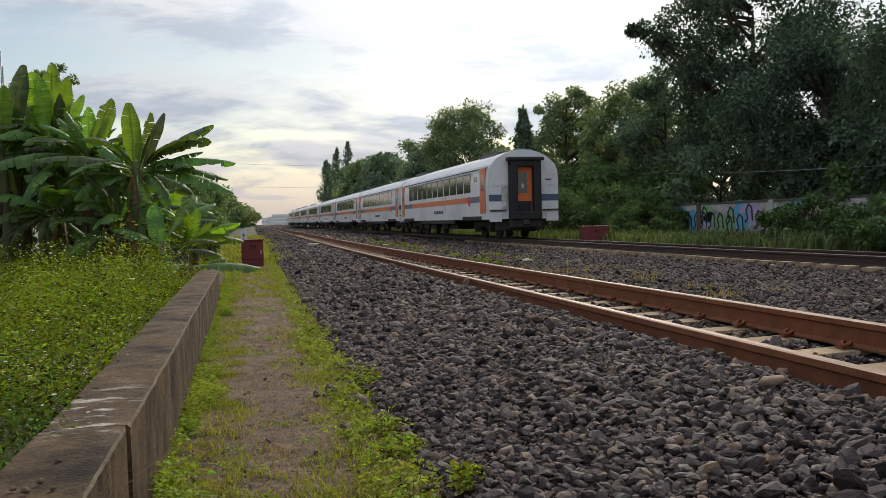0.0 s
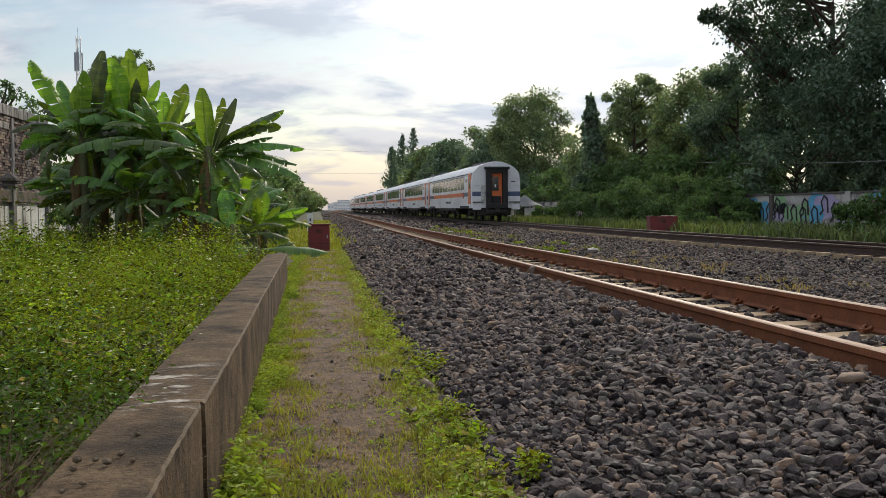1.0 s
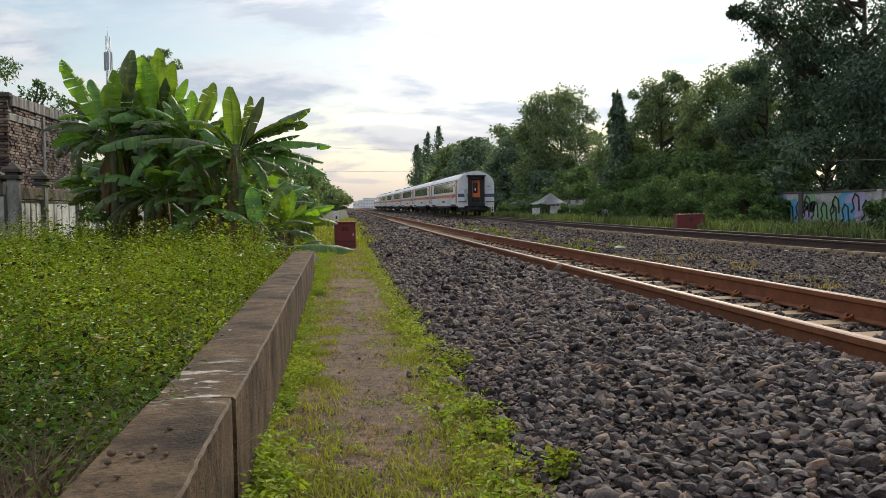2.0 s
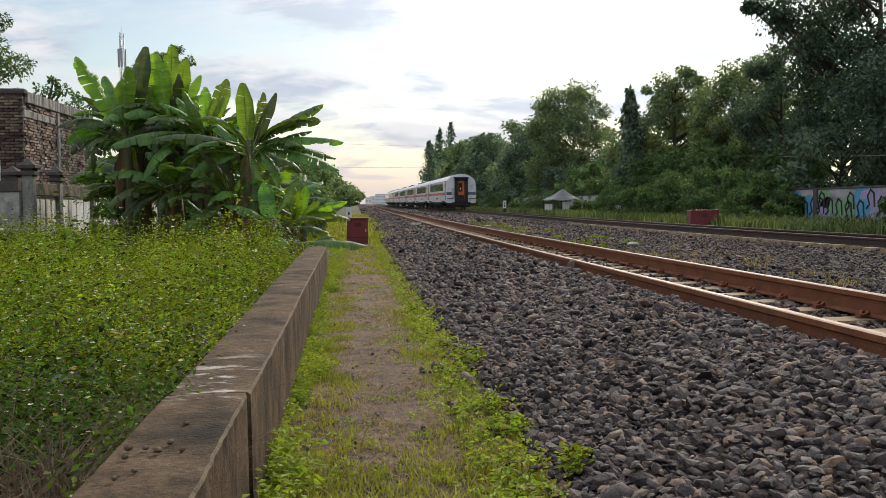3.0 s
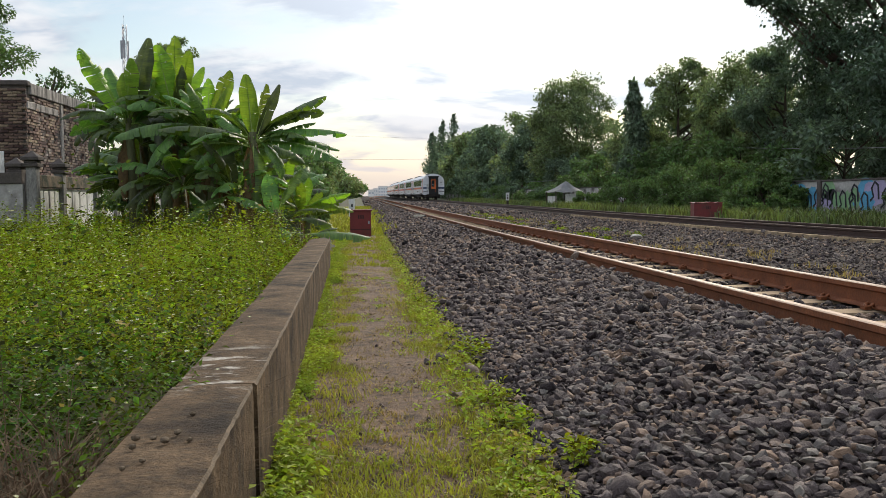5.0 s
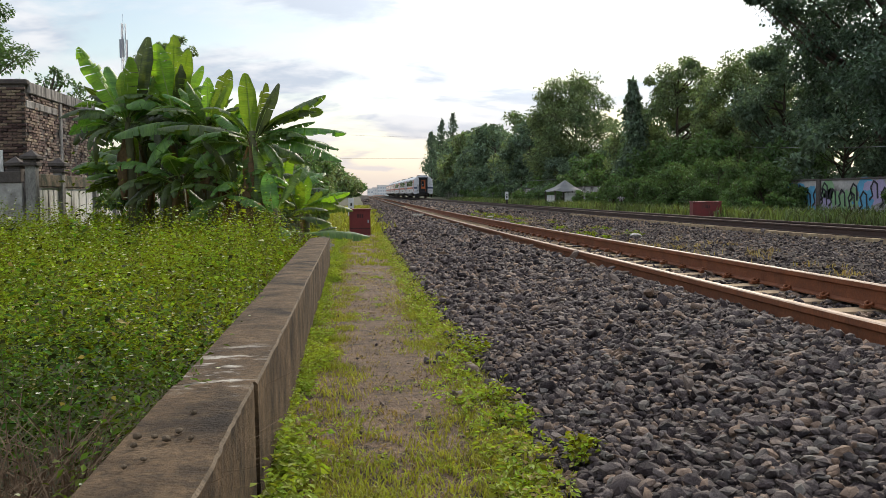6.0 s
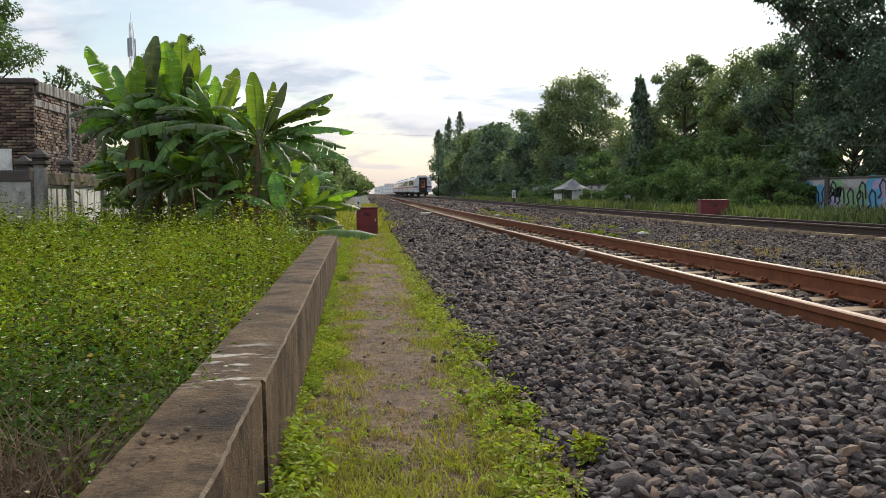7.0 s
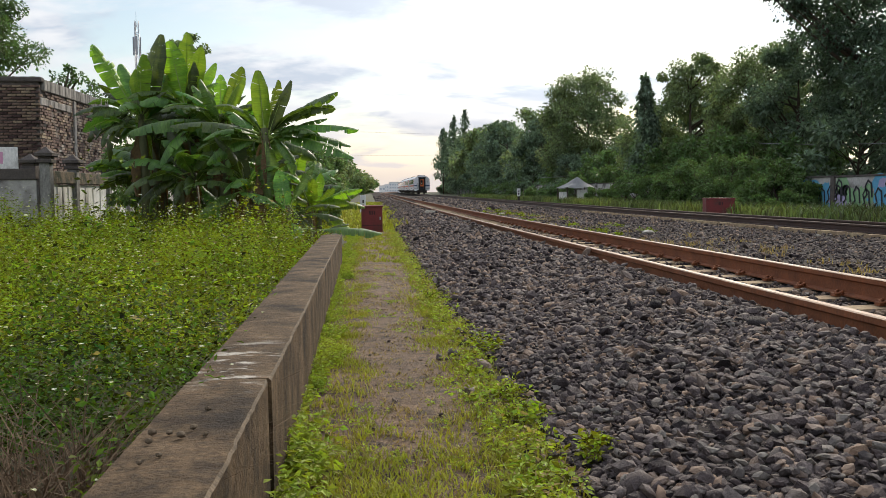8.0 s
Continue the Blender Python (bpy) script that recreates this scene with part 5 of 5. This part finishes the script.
for i, (tx, ty, th, tr) in enumerate(((-3.2, 24.5, 1.8, 1.0), (-3.0, 29, 2.0, 1.2), (-3.4, 36, 2.5, 1.4), (-3.6, 46, 3.2, 1.7), (-5, 58, 5.2, 2.6), (-5, 72, 5.8, 3.0), (-6, 90, 6.8, 3.6), (-6, 112, 7.4, 4.0), (-4.2, 120, 6.0, 3.6), (-4.5, 150, 7.0, 4.5), (-4.5, 190, 7.6, 5.2), (-4.0, 230, 8.0, 5.5), (-3.0, 290, 9, 6.5), (-12, 60, 5, 3), (-14, 100, 7, 4))):
    make_tree("hedge_tree", "green shrubby tree in the row beside the path", tx if ty > 115 else max(tx, -1.5 - tr * 0.9), ty, th * 0.8 + rise(ty), tr * 0.9, 0.2, 30, 120, 0.16 + ty * 0.0022, (M_LEAF_C, M_LEAF_B)[i % 2], 500 + i, trunk=0.08)
for i, (tx, ty) in enumerate(((-4.6, 20.8), (-3.3, 21.2), (-2.2, 20.6), (-5.6, 21.5), (-1.9, 22.6))):
    make_tree("shrub", "dark shrub in the shade behind the bananas", tx, ty, 3.1 if tx < -4 else 2.2, 1.2, 0.1, 24, 150, 0.13, M_LEAF_C, 560 + i, trunk=0.05, category="shrub")


# ---- painted sheets leaning behind the grove ----
def leaning_sheet(label, x, y, w, h, z, material):
    ob = thing("metal_sheet", label, "metal sheet", pose(x, y, z, -8, 0, 4), group="sheets behind the grove")
    bm = bmesh.new()
    n = 12
    rows = [[bm.verts.new((-w / 2 + w * i / n, 0.012 * math.sin(i * 2.4) + dy, zz)) for i in range(n + 1)] for zz, dy in ((0, 0), (h, 0), (h, 0.006), (0, 0.006))]
    for a, b in zip(rows, rows[1:] + rows[:1]):
        for i in range(n):
            bm.faces.new((a[i], a[i + 1], b[i + 1], b[i]))
    bmesh.ops.recalc_face_normals(bm, faces=bm.faces[:])
    part("sheet", bm, material, ob)
    part("batten", boxed(-w / 2, w / 2, 0.03, 0.07, h * 0.7, h * 0.78, bevel=0.005), M_BARK, ob)


M_YELLOW = mat("faded_yellow_paint", (0.42, 0.26, 0.04), (0.30, 0.19, 0.04), 3, 0.7, 0.1, 0.2, stain=(0.14, 0.10, 0.05), stain_scale=2)
leaning_sheet("faded yellow sheet leaning behind the banana stems", -2.82, 19.9, 0.55, 0.85, -0.08, M_YELLOW)
leaning_sheet("pale blue-grey sheet leaning behind the banana stems", -2.72, 20.15, 0.7, 1.55, -0.08, M_GREYROOF)


# ---- red relay boxes ----
def relay_box(label, m, w, d, h):
    ob = thing("relay_box", label, "trackside box", m, group="red trackside boxes")
    part("cabinet", boxed(-w / 2, w / 2, -d / 2, d / 2, 0.0, h, bevel=0.008), M_REDBOX, ob)
    part("lid", boxed(-w / 2 - 0.025, w / 2 + 0.025, -d / 2 - 0.03, d / 2 + 0.03, h, h + 0.035, bevel=0.006), M_REDBOX, ob)
    part("seam", boxed(-w / 2 + 0.01, w / 2 - 0.01, -d / 2 - 0.006, -d / 2, h * 0.28, h * 0.30), M_INK, ob)
    for i in range(3):
        part("letter_bar", boxed(-0.07 + i * 0.06, -0.03 + i * 0.06, -d / 2 - 0.006, -d / 2, h * 0.70, h * 0.84), M_INK, ob)
    part("latch", boxed(w * 0.36, w * 0.42, -d / 2 - 0.02, -d / 2, h * 0.5, h * 0.62), M_STEEL, ob)
    return ob


relay_box("dark red steel trackside box on the grass path", pose(0.06, 23.4, rise(23.4), 0, 0, 0), 0.57, 0.5, 0.70)
relay_box("faded red trackside box beyond the far track", pose(13.70, 32.6, -0.02, 0, 0, -12), 1.08, 0.8, 0.80)


def marker_post(label, x, y, h, w, dark_foot):
    ob = thing("marker_post", label, "marker post", pose(x, y, rise(y)), group="line markers")
    part("post", boxed(-w * 0.3, w * 0.3, 0.0, 0.06, -0.05, h * 0.6, bevel=0.006), M_UNDER if dark_foot else M_SIGN, ob)
    part("plate", boxed(-w / 2, w / 2, -0.03, 0.0, h * 0.42, h, bevel=0.006), M_SIGN, ob)
    part("figure_bar", boxed(-w * 0.18, w * 0.18, -0.036, -0.03, h * 0.52, h * 0.68), M_BLACK, ob)
    part("figure_bar", boxed(-w * 0.10, w * 0.18, -0.036, -0.03, h * 0.74, h * 0.84), M_BLACK, ob)


marker_post("small white line marker with dark figure bars", -0.22, 29.0, 1.0, 0.20, False)
marker_post("white line marker on a dark foot", 13.9, 79.0, 1.25, 0.32, True)

block = thing("concrete_block", "pale concrete block lying against the rail", "block", pose(2.38, 33.0, 0.26 + rise(33)))
part("slab", boxed(-0.22, 0.22, -0.35, 0.35, -0.02, 0.10, bevel=0.02, seg=2), M_LIME, block)
for sx, sy, sw in ((6.4, 19.2, 0.17), (5.6, 36.0, 0.16), (6.9, 22.5, 0.09), (9.3, 17.0, 0.06)):
    rs = np.random.default_rng(int(sx * 100))
    me = raw_mesh("rock", (ICO_V * np.array([sw, sw * 0.7, sw * 0.35]) * rs.uniform(0.75, 1.15, (12, 1))).tolist(), ICO_F.tolist(), M_LIME)
    tagged(new("rock", me), "pale flat stone lying on the ballast between the tracks", "rock", group="pale stones").location = (sx, sy, ground_z(sx, sy) + 0.08)


# ---- long wall with graffiti ----
def make_far_wall():
    wall = tagged(new("wall_east"), "long stained white boundary wall with graffiti", "wall", kind="structure")
    for i in range(24):
        y = 12 + i * 5.0
        lift = rise(y + 2.5)
        part("wall_bay", boxed(18.0, 18.16, y, y + 4.72, -0.1, 1.55 + lift, bevel=0.01), M_FARWALL, wall)
        part("pier", boxed(17.94, 18.22, y + 4.72, y + 5.0, -0.1, 1.62 + lift, bevel=0.01), M_CAP if i % 2 else M_FARWALL, wall)
        part("coping", boxed(17.96, 18.20, y, y + 4.72, 1.55 + lift, 1.62 + lift, bevel=0.01), M_CAP, wall)
    rng = random.Random(8)

    def daub(name, y, z, w, h, ma, lift, label):
        c = []
        n = 18
        for k in range(n):
            t = 2 * math.pi * k / n
            r = rng.uniform(0.75, 1.1)
            c.append((17.994 - lift, y + math.cos(t) * w * 0.5 * r, z + math.sin(t) * h * 0.5 * r))
        bm = bmesh.new()
        bm.faces.new([bm.verts.new(q) for q in c])
        part(name, bm, ma, wall, label)

    def stroke(pts, ma):
        bm = bmesh.new()
        ring = []
        for k, (y, z) in enumerate(pts):
            a, b = Vector(pts[max(k - 1, 0)]), Vector(pts[min(k + 1, len(pts) - 1)])
            d = (b - a).normalized()
            ring.append((bm.verts.new((17.978, y - d.y * 0.05, z + d.x * 0.05)), bm.verts.new((17.978, y + d.y * 0.05, z - d.x * 0.05))))
        for a, b in zip(ring, ring[1:]):
            bm.faces.new((a[0], b[0], b[1], a[1]))
        part("sprayed_stroke", bm, ma, wall)

    for y0 in (25.0, 27.4, 29.4, 31.2, 33.0, 36.2):
        for k in range(5):
            daub("sprayed_patch", y0 + rng.uniform(0, 2.2), rng.uniform(0.6, 1.3), rng.uniform(0.7, 1.4), rng.uniform(0.6, 1.0), M_GRAF[1 + rng.randrange(4)], 0.003 + 0.001 * k, "")
        for k in range(4):
            y, z = y0 + k * 0.62, rng.uniform(0.5, 0.9)
            stroke([(y, z), (y + 0.05, z + 0.5), (y + 0.25, z + 0.62), (y + 0.42, z + 0.4), (y + 0.3, z + 0.1), (y + 0.5, z - 0.05)], M_GRAF[0])
    # lopped timber leaning along the far part of the wall
    for i in range(40):
        y = 62 + i * 2.6 + rng.uniform(-0.5, 0.5)
        post = thing("fence_post", "grey weathered line-side fence post, darkened to look shaded", "fence post", pose(16.9 + rng.uniform(-0.1, 0.1), y, rise(y), rng.uniform(-3, 3), rng.uniform(-3, 3), 0), group="line-side fence posts")
        # the dark post colour stands in for shade among the grass
        part("stake", boxed(-0.06, 0.06, -0.06, 0.06, -0.1, rng.uniform(0.9, 1.25), bevel=0.01), M_POST, post)


make_far_wall()


# ---- hut under a tarpaulin ----
def make_hut():
    hut = thing("track_hut", "small hut with a pale sagging tarpaulin roof", "hut", pose(15.8, 64.5, -0.05, 0, 0, 8))
    bm = bmesh.new()
    peak = bm.verts.new((0.1, 0, 2.35))
    n, eave = 16, []
    for k in range(n):
        t = 2 * math.pi * k / n
        sq = 1.0 / max(abs(math.cos(t)), abs(math.sin(t)))
        eave.append(bm.verts.new((math.cos(t) * 1.35 * min(sq, 1.3), math.sin(t) * 1.2 * min(sq, 1.3), 1.5 + 0.06 * math.sin(k * 2.1))))
    mid = [bm.verts.new((v.co.x * 0.52 + 0.05, v.co.y * 0.52, 1.84 + 0.04 * math.sin(k * 1.7))) for k, v in enumerate(eave)]
    for k in range(n):
        j = (k + 1) % n
        bm.faces.new((eave[k], eave[j], mid[j], mid[k]))
        bm.faces.new((mid[k], mid[j], peak))
    bmesh.ops.solidify(bm, geom=bm.faces[:], thickness=0.03)
    part("roof", bm, M_GREYROOF, hut, "pale grey tarpaulin roof")
    for px, py in ((-1.1, -1.0), (1.1, -1.0), (-1.1, 1.0), (1.1, 1.0)):
        part("post", tube(bmesh.new(), [(px, py, -0.1), (px, py, 1.56)], 0.05, 6), M_BARK, hut)
    part("wall", boxed(-0.3, 1.05, -0.95, -0.88, 0.0, 1.35, bevel=0.01), M_PANEL, hut)
    part("wall", boxed(-1.05, -0.98, -0.9, 0.9, 0.0, 1.2, bevel=0.01), M_PANEL, hut)


make_hut()


# ---- white panel fence and brick building ----
def fence_post(fence, x, y, h):
    ob = part("post", boxed(-0.11, 0.11, -0.11, 0.11, -0.1, h - 0.36, bevel=0.012), M_POST, fence)
    ob.location = (x, y, 0)
    bm = boxed(-0.16, 0.16, -0.16, 0.16, h - 0.36, h - 0.28, bevel=0.01)
    box(bm, -0.13, 0.13, -0.13, 0.13, h - 0.28, h - 0.22, 0.01)
    box(bm, -0.19, 0.19, -0.19, 0.19, h - 0.22, h - 0.13, 0.015)
    vs = [bm.verts.new(p) for p in ((-0.15, -0.15, h - 0.13), (0.15, -0.15, h - 0.13), (0.15, 0.15, h - 0.13), (-0.15, 0.15, h - 0.13))]
    top = bm.verts.new((0, 0, h))
    for i in range(4):
        bm.faces.new((vs[i], vs[(i + 1) % 4], top))
    part("cap", bm, M_CAP, ob)


def make_panel_fence():
    posts = [19.45, 21.15, 23.75, 25.6, 28.4, 31.5]
    fx = -7.05
    fence = thing("panel_fence", "stained white concrete panel fence with dark capped posts", "fence")
    for i, y in enumerate(posts):
        fence_post(fence, fx, y, 2.05 if i else 2.14)
    for a, b in zip(posts, posts[1:]):
        w = b - a
        bay = part("panel", boxed(-0.05, 0.0, 0.11, w - 0.11, -0.1, 1.32), M_PANEL, fence)
        bay.location = (fx, a, 0)
        for k in range(4):
            s = (w - 0.3) / 4
            part("slat", boxed(0.0, 0.035, 0.15 + k * s + 0.04, 0.15 + (k + 1) * s - 0.04, -0.05, 1.26, bevel=0.008), M_PANEL, bay)
        part("coping", boxed(-0.09, 0.09, 0.11, w - 0.11, 1.34, 1.62, bevel=0.015), M_COPING, bay)
    side = part("panel", boxed(-9.0, -0.2, -0.06, 0.06, -0.1, 1.42, bevel=0.01), M_FARWALL, fence)
    side.location = (fx, 19.45, 0)
    part("coping", boxed(-9.0, -0.2, -0.10, 0.10, 1.42, 1.66, bevel=0.01), M_CAP, side)
    fence_post(fence, fx - 0.40, 19.62, 2.0)


make_panel_fence()


def make_brick_building():
    x1, y0, y1, top = -8.40, 22.9, 28.6, 4.12
    house = thing("brick_building", "roofless old brick building with crumbling plaster coping", "building")
    part("core", boxed(-15.0, x1 - 0.03, y0 + 0.03, y1, -0.1, top - 0.13), M_MORTAR, house)
    bm = boxed(-15.05, x1 + 0.05, y0 - 0.03, y0 + 0.22, top - 0.14, top, bevel=0.03)
    part("coping", bm, M_CAP, house, "dark weathered plaster coping")
    bm = boxed(x1 - 0.20, x1 + 0.05, y0 + 0.22, y1 + 0.02, top - 0.34, top - 0.04, bevel=0.02)
    part("coping", bm, M_PLASTER, house, "pale plaster coping streaked with black")
    part("plaster_band", boxed(x1 - 0.06, x1 + 0.018, y0 + 0.04, y0 + 2.3, top - 0.72, top - 0.52, bevel=0.02), M_PLASTER, house, "pale band of old plaster")
    for y in (y0 + 2.55, y1 - 0.1):
        part("pilaster", boxed(x1 - 0.02, x1 + 0.035, y - 0.09, y + 0.09, 0.0, top - 0.36, bevel=0.01), M_PLASTER, house)
    part("plaster_patch", boxed(-11.6, -8.98, y0 - 0.045, y0 - 0.012, 1.75, 2.32, bevel=0.015), M_PANEL, house, "flaking pink-white painted plaster")
    for k in range(4):
        part("sprayed_stroke", boxed(-10.55 + k * 0.36, -10.43 + k * 0.36, y0 - 0.052, y0 - 0.046, 1.85 + 0.05 * (k % 2), 2.2), M_GRAF[2], house)
    # front courses: separate bricks
    long, thick, pitch = 0.215, 0.058, 0.076
    me = mesh_of("brick", boxed(-long / 2, long / 2, -0.012, 0.05, 0, thick, bevel=0.006), M_BRICK)
    rng = random.Random(17)
    row, z = 0, 1.72
    while z < top - 0.20:
        n = 11
        for k in range(n):
            x = x1 - long / 2 - k * (long + 0.018) - (0.115 if row % 2 else 0)
            if 1.70 < z < 2.34 and -11.6 < x < -8.98:
                continue
            ob = part("brick", me, None, house)
            ob.matrix_basis = pose(x, y0 - 0.008 + rng.uniform(-0.022, 0.018), z + rng.uniform(-0.005, 0.005), rng.uniform(-3, 3), rng.uniform(-1.6, 1.6), rng.uniform(-3, 3))
        row, z = row + 1, z + pitch
    # side courses, seen at a slant
    bm = bmesh.new()
    row, z = 0, 1.2
    while z < top - 0.40:
        y = y0 + 0.02 + (0.11 if row % 2 else 0)
        while y < y1 - 0.25:
            if rng.random() < 0.90:
                d = rng.uniform(-0.024, 0.020)
                box(bm, x1 - 0.05, x1 + d, y + rng.uniform(0, 0.01), y + long, z + rng.uniform(-0.004, 0.004), z + thick)
            y += long + 0.018
        row, z = row + 1, z + pitch
    tagged(part("side_bricks", bm, M_BRICK_SIDE, house, "crumbling brown brick courses"), kind="stuff")


M_BRICK_SIDE = mat("worn_brick", (0.29, 0.190, 0.145), (0.17, 0.125, 0.10), 6, 0.95, 0.9, 0.5, per_island=0.65, stain=(0.33, 0.29, 0.255), stain_scale=2.2, bump_scale=25)
make_brick_building()


# ---- mast, wires and distance ----
def make_mast():
    mast = thing("radio_mast", "slim grey steel radio mast with panel antennas", "radio mast", pose(-15.03, 58.0, -0.15))
    for a in range(3):
        t = radians(120 * a)
        part("leg", tube(bmesh.new(), [(0.32 * math.cos(t), 0.32 * math.sin(t), -0.1), (0.14 * math.cos(t), 0.14 * math.sin(t), 12.6)], 0.03, 6), M_STEEL, mast)
    bm = bmesh.new()
    for i in range(24):
        z = 0.5 + i * 0.5
        r = 0.32 - 0.18 * z / 12.6
        for a in range(3):
            t, u = radians(120 * a), radians(120 * (a + 1))
            tube(bm, [(r * math.cos(t), r * math.sin(t), z), (r * math.cos(u), r * math.sin(u), z + 0.5)], 0.012, 4)
    part("lattice", bm, M_STEEL, mast)
    for a in range(3):
        t = radians(120 * a + 40)
        part("antenna", boxed(0.22 * math.cos(t) - 0.07, 0.22 * math.cos(t) + 0.07, 0.22 * math.sin(t) - 0.05, 0.22 * math.sin(t) + 0.05, 10.4, 11.6, bevel=0.02), M_STEEL, mast)
    part("rod", tube(bmesh.new(), [(0, 0, 12.4), (0, 0, 13.2)], 0.012, 5), M_STEEL, mast)


make_mast()


def cable(a, b, sag, r, label):
    pts = [Vector(a).lerp(Vector(b), k / 16) - Vector((0, 0, sag * 4 * (k / 16) * (1 - k / 16))) for k in range(17)]
    tagged(new("overhead_cable", mesh_of("overhead_cable", tube(bmesh.new(), pts, r, 5), M_CABLE)), label, "cable", group="overhead cables")


cable((17.6, 18, 2.35), (21.6, 52, 4.25), 0.25, 0.016, "thin overhead cable strung in front of the dark trees")
cable((21.6, 52, 4.25), (16.9, 84, 2.6), 0.5, 0.014, "slack overhead cable running down towards the hut")
cable((-60, 140, 9.6), (40, 230, 12.0), 1.2, 0.022, "distant overhead cable crossing the sky above the line")
cable((-60, 170, 17.0), (50, 260, 19.0), 1.2, 0.022, "high distant overhead cable crossing the sky")


def far_block(x, y, w, d, h, cols, rows, seed):
    b = thing("apartment_block", "pale hazy apartment block on the horizon", "building", pose(x, y, 0), group="distant blocks")
    part("wall", boxed(-w / 2, w / 2, 0, d, -0.5, h, bevel=0.05), M_FAR, b)
    part("roof", boxed(-w / 2 - 0.3, w / 2 + 0.3, -0.3, d + 0.3, h, h + 0.6), M_FAR, b)
    for i in range(cols):
        for j in range(rows):
            cx, cz = -w / 2 + (i + 0.5) * w / cols, h * (j + 0.6) / (rows + 0.3)
            part("window", boxed(cx - w / cols * 0.3, cx + w / cols * 0.3, -0.06, 0.02, cz - 0.7, cz + 0.7), M_FARWIN, b)


far_block(26.0, 820, 14, 12, 12.5, 6, 4, 1)
far_block(17.5, 830, 6, 10, 10.5, 3, 3, 2)
far_block(38.5, 860, 7, 10, 13.0, 3, 4, 3)
far_block(33.5, 840, 6, 10, 11.0, 3, 3, 4)
far_block(10.5, 700, 5, 8, 8.0, 2, 2, 5)

motions()
